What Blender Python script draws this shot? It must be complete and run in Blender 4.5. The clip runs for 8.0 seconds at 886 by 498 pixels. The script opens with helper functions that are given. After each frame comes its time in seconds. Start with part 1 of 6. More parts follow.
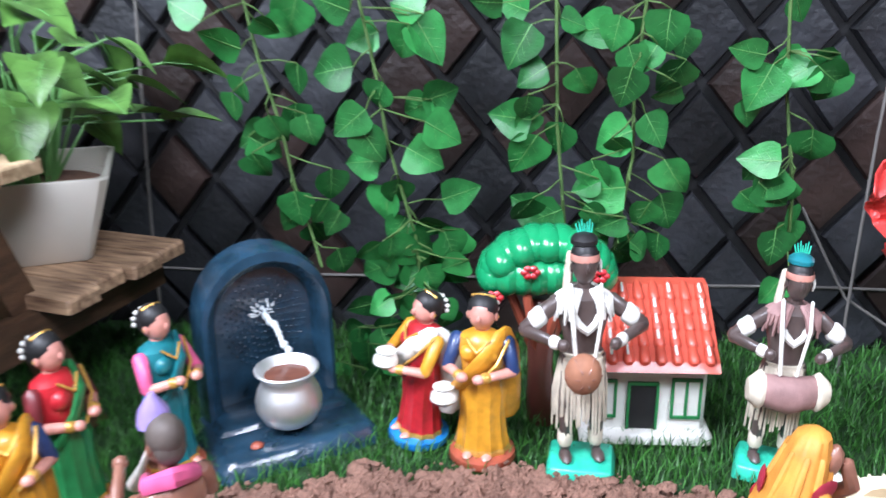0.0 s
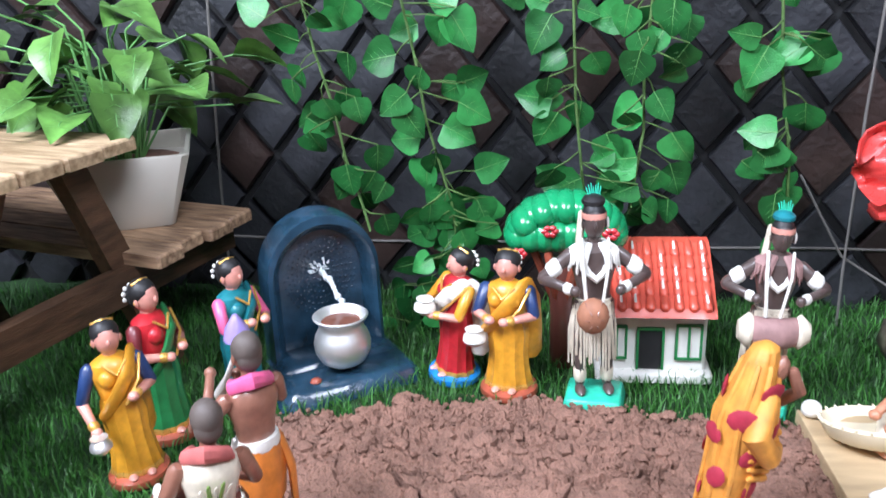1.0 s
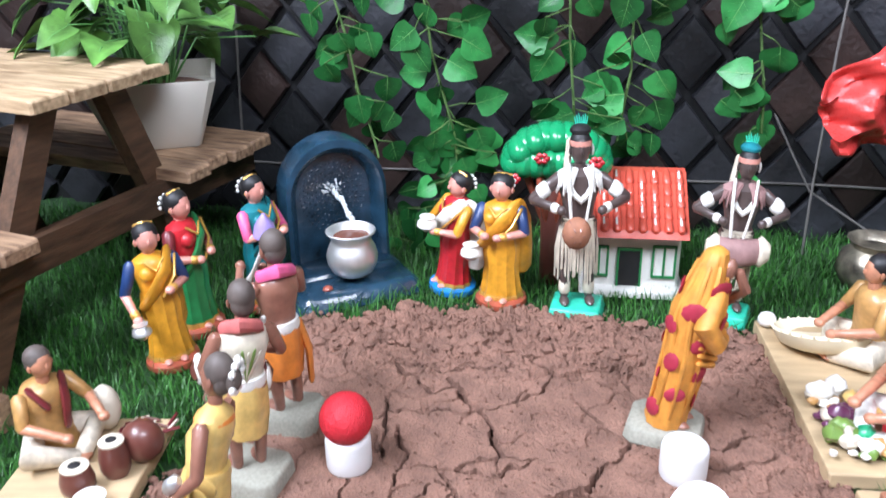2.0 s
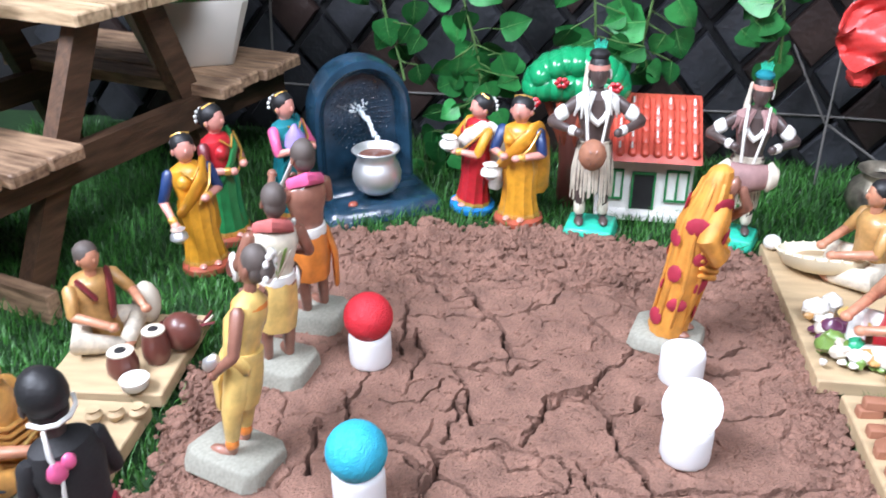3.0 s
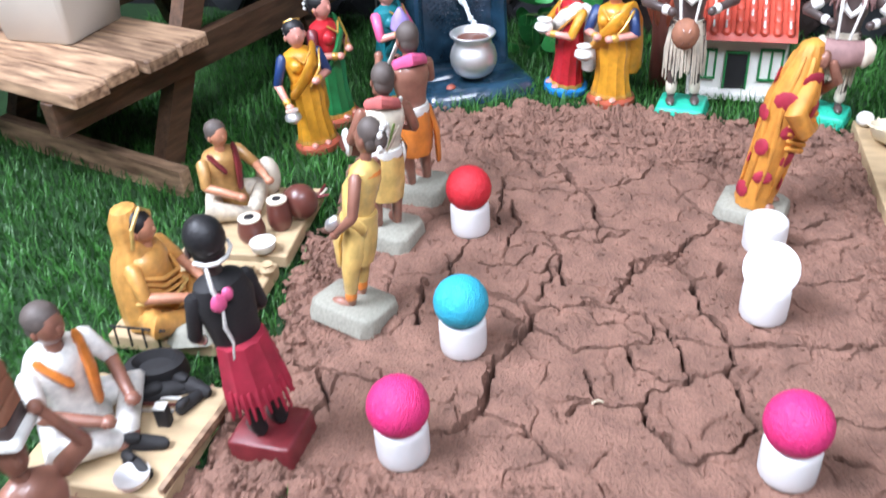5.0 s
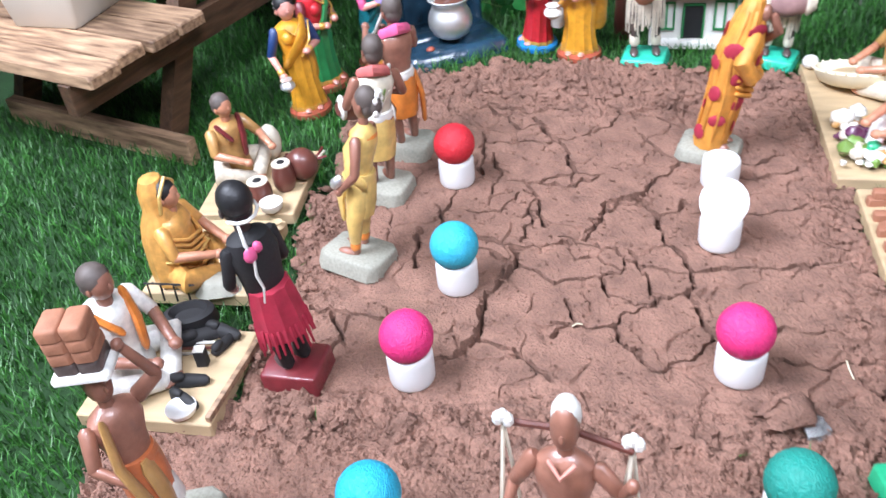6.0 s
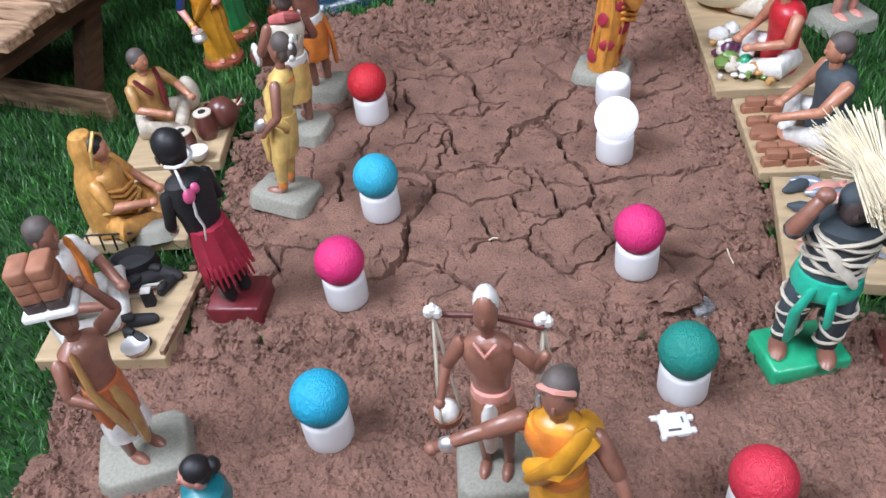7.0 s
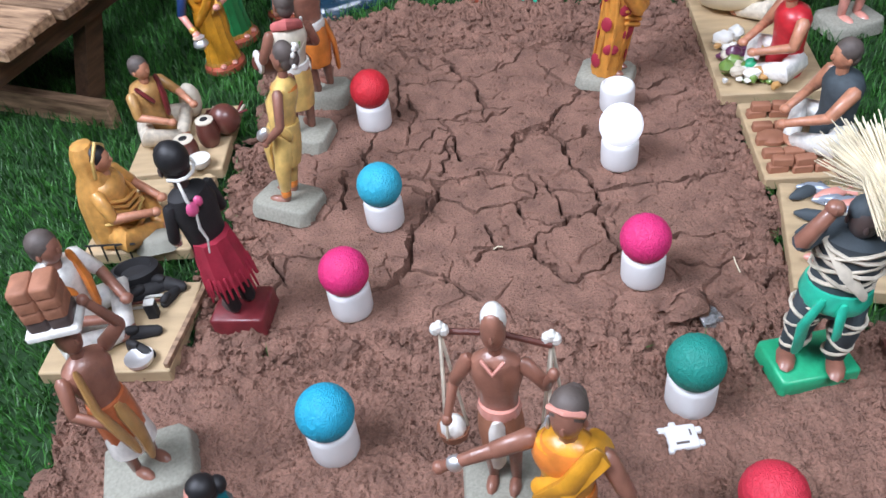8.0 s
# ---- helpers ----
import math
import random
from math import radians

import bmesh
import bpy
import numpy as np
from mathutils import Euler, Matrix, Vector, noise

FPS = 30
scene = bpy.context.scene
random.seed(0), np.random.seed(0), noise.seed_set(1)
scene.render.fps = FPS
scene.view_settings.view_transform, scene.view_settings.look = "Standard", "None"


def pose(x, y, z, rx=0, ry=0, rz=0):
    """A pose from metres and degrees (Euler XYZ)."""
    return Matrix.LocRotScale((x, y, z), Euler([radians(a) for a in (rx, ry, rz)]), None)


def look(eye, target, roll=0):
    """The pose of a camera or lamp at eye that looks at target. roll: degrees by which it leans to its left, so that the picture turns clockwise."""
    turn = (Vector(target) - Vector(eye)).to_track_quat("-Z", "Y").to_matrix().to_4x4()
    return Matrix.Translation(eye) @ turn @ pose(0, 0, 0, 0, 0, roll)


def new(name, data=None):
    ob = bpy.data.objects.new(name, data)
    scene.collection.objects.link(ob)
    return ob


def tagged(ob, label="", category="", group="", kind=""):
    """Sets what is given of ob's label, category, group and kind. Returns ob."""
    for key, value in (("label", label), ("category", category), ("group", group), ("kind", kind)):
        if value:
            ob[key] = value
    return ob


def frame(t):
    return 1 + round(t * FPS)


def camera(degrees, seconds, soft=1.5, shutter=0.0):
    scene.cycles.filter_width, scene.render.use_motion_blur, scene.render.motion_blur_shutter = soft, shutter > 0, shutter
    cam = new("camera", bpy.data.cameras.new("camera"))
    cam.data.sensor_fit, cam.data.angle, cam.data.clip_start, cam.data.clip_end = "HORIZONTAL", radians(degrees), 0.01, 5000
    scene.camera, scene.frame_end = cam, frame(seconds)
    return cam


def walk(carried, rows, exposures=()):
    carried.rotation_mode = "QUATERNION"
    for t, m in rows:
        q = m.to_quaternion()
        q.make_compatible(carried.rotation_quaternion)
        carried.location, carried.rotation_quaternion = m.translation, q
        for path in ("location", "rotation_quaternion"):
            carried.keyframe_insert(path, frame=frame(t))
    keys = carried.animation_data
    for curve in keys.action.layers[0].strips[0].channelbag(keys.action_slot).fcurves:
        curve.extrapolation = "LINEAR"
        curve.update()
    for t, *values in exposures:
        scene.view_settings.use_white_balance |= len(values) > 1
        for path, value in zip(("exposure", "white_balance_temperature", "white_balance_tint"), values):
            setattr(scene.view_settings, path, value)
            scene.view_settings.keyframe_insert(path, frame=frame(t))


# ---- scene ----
cam = camera(55.2, 8.0, shutter=0.5)
PATH = [
    (0, (0.097, -0.306, 0.394), (0.028, 1.58, -0.269), -0.8),
    (0.5, (0.11, -0.376, 0.412), (-0.074, 1.502, -0.252), -2.5),
    (1, (0.121, -0.416, 0.407), (-0.071, 1.453, -0.279), -2.4),
    (1.5, (0.123, -0.464, 0.41), (-0.059, 1.386, -0.327), -1.3),
    (2.8, (0.148, -0.552, 0.412), (-0.09, 1.218, -0.487), -0.7),
    (3, (0.142, -0.555, 0.409), (-0.107, 1.2, -0.517), -0.4),
    (3.5, (0.121, -0.545, 0.408), (-0.186, 1.174, -0.567), -1.1),
    (4, (0.117, -0.546, 0.423), (-0.255, 1.147, -0.574), -2.2),
    (4.5, (0.13, -0.55, 0.417), (-0.296, 1.113, -0.609), -3.5),
    (4.7, (0.139, -0.574, 0.417), (-0.302, 1.056, -0.655), -3.7),
    (6, (0.153, -0.684, 0.468), (-0.234, 0.85, -0.755), -6.4),
    (6.5, (0.164, -0.714, 0.481), (-0.095, 0.805, -0.794), -7.1),
    (7, (0.16, -0.741, 0.495), (-0.04, 0.73, -0.844), -7.0),
    (7.5, (0.154, -0.742, 0.503), (-0.046, 0.728, -0.838), -7.3),
    (8, (0.157, -0.73, 0.501), (-0.046, 0.734, -0.846), -7.4),
]
walk(cam, [(t, look(eye, target, roll)) for t, eye, target, roll in PATH],
     exposures=[(0, 0.06), (1.0, 0.0), (3.0, 0.0), (4.7, -0.04), (5.8, 0.1), (6.1, 0.02), (6.5, -0.68), (7.0, -0.7), (8.0, -0.66)])

# ---- light ----
world = bpy.data.worlds.new("world")
scene.world = world
world.use_nodes = True
wn = world.node_tree.nodes
sky = wn.new("ShaderNodeTexSky")
sky.sky_type, sky.sun_disc = "NISHITA", False
sky.sun_elevation, sky.sun_rotation = radians(42), radians(-100)
world.node_tree.links.new(sky.outputs[0], wn["Background"].inputs[0])
wn["Background"].inputs[1].default_value = 0.12


def area_lamp(name, eye, target, sx, sy, watts, colour):
    data = bpy.data.lights.new(name, "AREA")
    data.shape, data.size, data.size_y, data.energy, data.color = "RECTANGLE", sx, sy, watts, colour
    ob = new(name, data)
    ob.matrix_world = look(eye, target)
    return tagged(ob, "soft light added in an assumed, unseen window opening", "light")


# weaker front fill, added in a window that is out of view
area_lamp("assumed_window_light", (0.85, -1.38, 2.08), (0.25, 0.1, 0.0), 1.2, 0.7, 84, (0.77, 0.835, 1.0))
# key light from an unseen window, placed by the direction of the shadows
area_lamp("assumed_window_light", (-1.02, -0.72, 1.75), (0.2, 0.1, 0.0), 1.2, 0.8, 140, (0.77, 0.835, 1.0))


# ---- materials ----
def nodes_of(name):
    m = bpy.data.materials.new(name)
    m.use_nodes = True
    nt = m.node_tree
    return m, nt, nt.nodes["Principled BSDF"]


def surface(name, colour, rough=0.5, metal=0.0, vary=0.18, scale=60.0, bump=0.15, grain=400.0, spread=0.0, coat=0.0, dark_tone=None, stretch=None, island=False, relief=0.002, speck=0.0):
    """A painted or natural surface: base colour with mottling at two scales, fine relief, and tint from piece to piece."""
    m, nt, b = nodes_of(name)
    N, L = nt.nodes.new, nt.links.new
    tc = N("ShaderNodeTexCoord")
    mp = N("ShaderNodeMapping")
    L(tc.outputs["Object"], mp.inputs[0])
    if stretch:
        mp.inputs["Scale"].default_value = stretch
    n1, n2 = N("ShaderNodeTexNoise"), N("ShaderNodeTexNoise")
    for n, sc in ((n1, scale), (n2, grain)):
        n.inputs["Scale"].default_value, n.inputs["Detail"].default_value = sc, 5
        L(mp.outputs[0], n.inputs["Vector"])
    ramp = N("ShaderNodeValToRGB")
    lo = tuple(c * (1 - vary) for c in colour)
    hi = tuple(min(1, c * (1 + vary)) for c in colour)
    if dark_tone:
        lo = dark_tone
    ramp.color_ramp.elements[0].color, ramp.color_ramp.elements[1].color = (*lo, 1), (*hi, 1)
    ramp.color_ramp.elements[0].position, ramp.color_ramp.elements[1].position = 0.3, 0.7
    L(n1.outputs[0], ramp.inputs[0])
    out = ramp.outputs[0]
    if speck:
        ms = N("ShaderNodeMapRange")
        ms.inputs[1].default_value, ms.inputs[2].default_value = 0.35, 0.65
        ms.inputs[3].default_value, ms.inputs[4].default_value = 1 - speck, 1 + speck * 0.6
        L(n2.outputs[0], ms.inputs[0])
        hs = N("ShaderNodeHueSaturation")
        L(ms.outputs[0], hs.inputs["Value"])
        L(out, hs.inputs["Color"])
        out = hs.outputs[0]
    if spread:
        src = N("ShaderNodeNewGeometry").outputs["Random Per Island"] if island else N("ShaderNodeObjectInfo").outputs["Random"]
        mr = N("ShaderNodeMapRange")
        mr.inputs[3].default_value, mr.inputs[4].default_value = 1 - spread, 1 + spread
        L(src, mr.inputs[0])
        hsv = N("ShaderNodeHueSaturation")
        L(mr.outputs[0], hsv.inputs["Value"])
        L(out, hsv.inputs["Color"])
        out = hsv.outputs[0]
    L(out, b.inputs["Base Color"])
    rr = N("ShaderNodeMapRange")
    rr.inputs[3].default_value, rr.inputs[4].default_value = max(0.02, rough - 0.12), min(1, rough + 0.12)
    L(n2.outputs[0], rr.inputs[0])
    L(rr.outputs[0], b.inputs["Roughness"])
    b.inputs["Metallic"].default_value = metal
    b.inputs["Coat Weight"].default_value = coat
    bp = N("ShaderNodeBump")
    bp.inputs["Strength"].default_value, bp.inputs["Distance"].default_value = bump, relief
    L(n2.outputs[0], bp.inputs["Height"])
    L(bp.outputs[0], b.inputs["Normal"])
    return m


M_SOIL = surface("red_earth", (0.274, 0.145, 0.104), 0.95, vary=0.25, scale=40, bump=1.0, grain=520, relief=0.0034, speck=0.2)
M_GROUND = surface("turf_backing", (0.012, 0.045, 0.01), 1.0)
M_GRASS = surface("turf_blades", (0.03, 0.125, 0.018), 0.5, vary=0.4, scale=14, spread=0.45, island=True)
M_WALL = surface("dark_stone_joint", (0.008, 0.008, 0.009), 0.8, vary=0.3, scale=40)
M_TILE = surface("charcoal_stone_tile", (0.023, 0.024, 0.028), 0.48, vary=0.5, scale=22, bump=0.8, grain=130, spread=0.5)
M_TILE_BROWN = surface("brown_stone_tile", (0.024, 0.014, 0.012), 0.48, vary=0.45, scale=22, bump=0.8, grain=130, spread=0.4)
# plaster and floor of the unseen room, kept dark to cut bounced light
M_ROOM = surface("dark_room_plaster", (0.085, 0.083, 0.08), 0.9, vary=0.05, scale=3)
M_FLOOR = surface("grey_floor_tile", (0.08, 0.078, 0.075), 0.5, vary=0.1, scale=5)
M_LEAF = surface("ivy_leaf_green", (0.024, 0.165, 0.04), 0.33, vary=0.3, scale=2.6, bump=0.3, grain=22, spread=0.45)
M_LEAF2 = surface("pothos_leaf", (0.08, 0.19, 0.04), 0.35, vary=0.6, scale=2.2, spread=0.4, bump=0.2, grain=18)
M_VEIN = surface("leaf_rib", (0.13, 0.34, 0.1), 0.5)
M_STEM = surface("vine_stem", (0.09, 0.17, 0.05), 0.5, vary=0.3)
M_WOOD = surface("brown_stained_wood", (0.38, 0.245, 0.15), 0.55, vary=0.35, dark_tone=(0.12, 0.062, 0.036), scale=22, stretch=(1, 7, 7), bump=0.4, grain=120, spread=0.22)
M_WOOD_TOP = surface("pale_pine_wood", (0.55, 0.4, 0.25), 0.55, vary=0.3, scale=22, dark_tone=(0.3, 0.19, 0.1), stretch=(1, 7, 7), bump=0.4, grain=120, spread=0.15)
# brown wood of legs and beams, with the shade under the table coloured in
M_WOOD_SHADE = surface("shaded_brown_wood", (0.085, 0.043, 0.023), 0.55, vary=0.45, scale=22, stretch=(7, 1, 7), bump=0.4, grain=120, spread=0.15)
M_PLY = surface("pale_plywood", (0.48, 0.35, 0.205), 0.6, vary=0.15, scale=18, stretch=(1, 5, 5), bump=0.2)
M_POT = surface("cream_plastic_pot", (0.6, 0.56, 0.49), 0.4, vary=0.06, scale=10, bump=0.05)
M_STONE = surface("grey_clay_plinth", (0.31, 0.3, 0.245), 0.75, vary=0.15, scale=60, bump=0.3)
M_CAPW = surface("white_plastic_cap", (0.74, 0.735, 0.73), 0.5, vary=0.05, scale=30, bump=0.1)
M_FOUNT = surface("blue_black_painted_clay", (0.014, 0.042, 0.072), 0.22, vary=0.5, scale=35, bump=0.5, grain=220, coat=0.6)
M_SILVER = surface("steel_pot", (0.88, 0.87, 0.86), 0.45, metal=0.9, vary=0.08, bump=0.05)
M_PATCHY_METAL = surface("patchy_dark_metal", (0.42, 0.37, 0.28), 0.35, metal=0.7, dark_tone=(0.025, 0.023, 0.022), scale=38, bump=0.4, grain=120)
M_FROTH = surface("white_painted_water", (0.75, 0.82, 0.85), 0.3, vary=0.1)
M_TEA = surface("brown_water", (0.16, 0.06, 0.04), 0.15, vary=0.2, bump=0.02)
M_WIRE = surface("grey_cable", (0.16, 0.15, 0.14), 0.5, vary=0.1)
M_CLOTH_R = surface("red_glossy_plastic", (0.6, 0.05, 0.045), 0.3, vary=0.15, scale=30, bump=0.2)


def paint(name, r, g, b, rough=0.38, metal=0.0):
    return surface(name, (r, g, b), rough, metal, vary=0.2, scale=16, bump=0.16, grain=110, coat=0.3 if rough < 0.5 else 0.0)


PAL = {
    "skin": paint("painted_tan_skin", 0.5, 0.22, 0.13), "pinkskin": paint("painted_rosy_skin", 0.68, 0.3, 0.24), "brown": paint("painted_brown_skin", 0.27, 0.118, 0.08),
    "dark": paint("painted_dark_skin", 0.085, 0.06, 0.055), "hair": paint("black_paint", 0.014, 0.013, 0.014, 0.5), "greyhair": paint("grey_paint", 0.1, 0.078, 0.068, 0.6),
    "white": paint("white_paint", 0.75, 0.73, 0.68), "cream": paint("cream_cotton", 0.62, 0.55, 0.44, 0.8), "yellow": paint("mustard_paint", 0.64, 0.29, 0.025), "gold": paint("gold_paint", 0.75, 0.42, 0.1, 0.3, 0.5),
    "paleyellow": paint("pale_yellow_paint", 0.66, 0.44, 0.14), "amber": paint("amber_paint", 0.62, 0.26, 0.045, 0.55), "ochre": paint("ochre_paint", 0.46, 0.25, 0.085), "crimson": paint("crimson_cloth", 0.36, 0.02, 0.045, 0.7), "orange": paint("orange_paint", 0.65, 0.2, 0.035), "red": paint("red_paint", 0.5, 0.02, 0.03), "maroon": paint("maroon_paint", 0.16, 0.02, 0.025),
    "brick": paint("brick_red_paint", 0.36, 0.08, 0.045), "green": paint("green_paint", 0.02, 0.2, 0.06), "teal": paint("teal_paint", 0.01, 0.17, 0.2), "turq": paint("turquoise_paint", 0.03, 0.5, 0.33),
    "navy": paint("navy_paint", 0.015, 0.04, 0.13), "blue": paint("bright_blue_paint", 0.01, 0.2, 0.55), "mauve": paint("dull_mauve_cloth", 0.3, 0.17, 0.16, 0.7), "saffron": paint("saffron_paint", 0.6, 0.3, 0.08), "rosy": paint("dusty_rose_cloth", 0.5, 0.13, 0.12, 0.6), "rust": paint("rust_orange_paint", 0.5, 0.14, 0.05), "pink": paint("pink_paint", 0.75, 0.12, 0.28), "lilac": paint("lilac_paint", 0.3, 0.22, 0.5),
    "stone": M_STONE, "black": paint("black_cloth", 0.014, 0.013, 0.014, 0.7), "terracotta": paint("terracotta_clay", 0.33, 0.14, 0.08, 0.7), "straw": paint("dry_straw", 0.78, 0.69, 0.5, 0.8),
    "slate": paint("dark_slate_cloth", 0.05, 0.065, 0.075, 0.7), "bgreen": paint("bright_green_paint", 0.02, 0.36, 0.17), "silver": M_SILVER, "leafgreen": paint("vegetable_green", 0.16, 0.27, 0.06), "purple": paint("aubergine_purple", 0.12, 0.03, 0.08),
    "ply": M_PLY, "dwood": paint("dark_wood_paint", 0.13, 0.04, 0.03), "fish": paint("silver_grey_fish", 0.32, 0.36, 0.42, 0.3, 0.3), "roof": paint("coral_red_roof_paint", 0.6, 0.09, 0.055), "foliage": paint("enamel_green_foliage", 0.01, 0.29, 0.11, 0.25),
}


# ---- mesh tools ----
class Form:
    """Collects shaped pieces with their materials, and makes one mesh of them."""

    def __init__(self):
        self.v, self.f, self.m, self.slots = [], [], [], []

    def slot(self, mat):
        if isinstance(mat, str):
            mat = PAL[mat]
        if mat not in self.slots:
            self.slots.append(mat)
        return self.slots.index(mat)

    def add(self, verts, faces, mat):
        k, s = len(self.v), self.slot(mat)
        self.v += [tuple(p) for p in verts]
        self.f += [tuple(i + k for i in f) for f in faces]
        self.m += [s] * len(faces)

    def rings(self, rings, mat, closed=True):
        n = len(rings[0])
        verts = [p for r in rings for p in r]
        faces = [(i * n + j, i * n + (j + 1) % n, (i + 1) * n + (j + 1) % n, (i + 1) * n + j) for i in range(len(rings) - 1) for j in range(n)]
        if closed:
            faces += [tuple(range(n - 1, -1, -1)), tuple(range((len(rings) - 1) * n, len(rings) * n))]
        self.add(verts, faces, mat)

    def lathe(self, prof, mat, c=(0, 0, 0), sx=1.0, sy=1.0, n=16, pleat=0.0, k=9, lean=(0, 0), closed=True):
        rings = []
        for r, z in prof:
            rings.append([(c[0] + lean[0] * z + r * sx * math.cos(a) * (1 + pleat * math.cos(k * a)), c[1] + lean[1] * z + r * sy * math.sin(a) * (1 + pleat * math.cos(k * a)), c[2] + z) for a in [2 * math.pi * j / n for j in range(n)]])
        self.rings(rings, mat, closed)

    def ball(self, c, r, mat, n=12, turn=None):
        rx, ry, rz = (r, r, r) if isinstance(r, (int, float)) else r
        rings = []
        for i in range(1, n // 2 + 2):
            t = math.pi * (i - 0.5) / (n // 2 + 1) - math.pi / 2
            ring = [Vector((rx * math.cos(t) * math.cos(a), ry * math.cos(t) * math.sin(a), rz * math.sin(t))) for a in [2 * math.pi * j / n for j in range(n)]]
            if turn:
                ring = [turn @ p for p in ring]
            rings.append([p + Vector(c) for p in ring])
        self.rings(rings, mat)

    def tube(self, pts, radii, mat, n=8, flat=1.0):
        pts = [Vector(p) for p in pts]
        if isinstance(radii, (int, float)):
            radii = [radii] * len(pts)
        d0, d1 = (pts[1] - pts[0]).normalized(), (pts[-1] - pts[-2]).normalized()
        pts = [pts[0] - d0 * radii[0] * 0.6] + pts + [pts[-1] + d1 * radii[-1] * 0.6]
        radii = [radii[0] * 0.55] + list(radii) + [radii[-1] * 0.55]
        rings, side = [], None
        for i, p in enumerate(pts):
            d = (pts[min(i + 1, len(pts) - 1)] - pts[max(i - 1, 0)]).normalized()
            if side is None:
                side = d.orthogonal().normalized()
            side = (side - d * side.dot(d)).normalized()
            up = d.cross(side)
            rings.append([p + radii[i] * (side * math.cos(a) + flat * up * math.sin(a)) for a in [2 * math.pi * j / n for j in range(n)]])
        self.rings(rings, mat)

    def box(self, c, size, mat, rz=0.0, bevel=0.12, top=1.0, corner=None):
        """A block with rounded upright and top edges, c the middle of its underside."""
        x, y, z = size[0] / 2, size[1] / 2, size[2]
        b = bevel * min(size[0], size[1], size[2] * 2)
        turn = Matrix.Rotation(radians(rz), 3, "Z")

        def ring(k, h, cut):
            p = [(x - cut, -y), (x, -y + cut), (x, y - cut), (x - cut, y), (-x + cut, y), (-x, y - cut), (-x, -y + cut), (-x + cut, -y)]
            return [turn @ Vector((a * k, d * k, h)) + Vector(c) for a, d in p]
        k1 = 1 - b / max(x, y)
        cut = b if corner is None else corner * min(x, y)
        self.rings([ring(1, 0, cut), ring(top, z - b, cut), ring(top * (1 - 0.4 * (1 - k1)), z - 0.35 * b, cut), ring(top * k1, z, cut)], mat)

    def hair_strands(self, pts, r, mat):
        for a, b in pts:
            self.tube([a, b], r, mat, n=5)

    def mesh(self, name, smooth=True):
        me = bpy.data.meshes.new(name)
        me.from_pydata(self.v, [], self.f)
        for s in self.slots:
            me.materials.append(s)
        me.polygons.foreach_set("material_index", self.m)
        me.polygons.foreach_set("use_smooth", [smooth] * len(self.f))
        me.update()
        bm = bmesh.new()
        bm.from_mesh(me)
        bmesh.ops.recalc_face_normals(bm, faces=bm.faces)
        bm.to_mesh(me)
        bm.free()
        if smooth:
            me.set_sharp_from_angle(angle=radians(42))
        return me

    def thing(self, name, m, label, category, group="", kind="", smooth=True):
        ob = new(name, self.mesh(name, smooth))
        ob.matrix_world = m
        return tagged(ob, label, category, group, kind)

    def part(self, name, parent, label="", m=None, smooth=True):
        ob = new(name, self.mesh(name, smooth))
        ob.parent = parent
        if m is not None:
            ob.matrix_local = m
        return tagged(ob, label) if label else ob


def holder(name, m, label, category, group="", kind=""):
    ob = new(name)
    ob.matrix_world = m
    return tagged(ob, label, category, group, kind)


def child(name, mesh, parent, m=None):
    ob = new(name, mesh)
    ob.parent = parent
    if m is not None:
        ob.matrix_local = m
    return ob


# ---- ground, earth bed and walls ----
GROUND_Z = -0.008
f = Form()
f.add([(-3, -4, GROUND_Z - 0.06), (3, -4, GROUND_Z - 0.06), (3, 3, GROUND_Z - 0.03), (-3, 3, GROUND_Z - 0.06)], [(0, 1, 2, 3)], M_FLOOR)
f.thing("floor", Matrix(), "unseen dark grey tiled room floor under the display", "floor", kind="structure", smooth=False)

WALL = Matrix.Translation((0.12, 0.548, 0)) @ Matrix.Rotation(radians(-4.9), 4, "Z")


def earth_inside(x, y):
    """How far inside the bed of red earth a place lies, in metres; negative outside."""
    wob = 0.012 * (np.sin(x * 37 + 1.3) + np.sin(y * 43 + x * 20)) * 0.6 + 0.006 * np.sin(x * 110 + y * 90)
    back = 0.262 + 0.02 * np.cos((x - 0.1) * 9)
    a = np.minimum(np.minimum(x + 0.135, 0.372 - x), np.minimum(y + 0.32, back - y))
    left = -0.215 + 0.02 * np.sin(y * 9)
    corner = (x - left) * 0.75 + (-0.285 - y) * 0.66 - 0.0
    b = np.minimum(np.minimum(x - left, 0.44 - x), np.minimum(-0.285 - y, y + 0.72))
    b = np.minimum(b, corner)
    return np.maximum(a, b) + wob


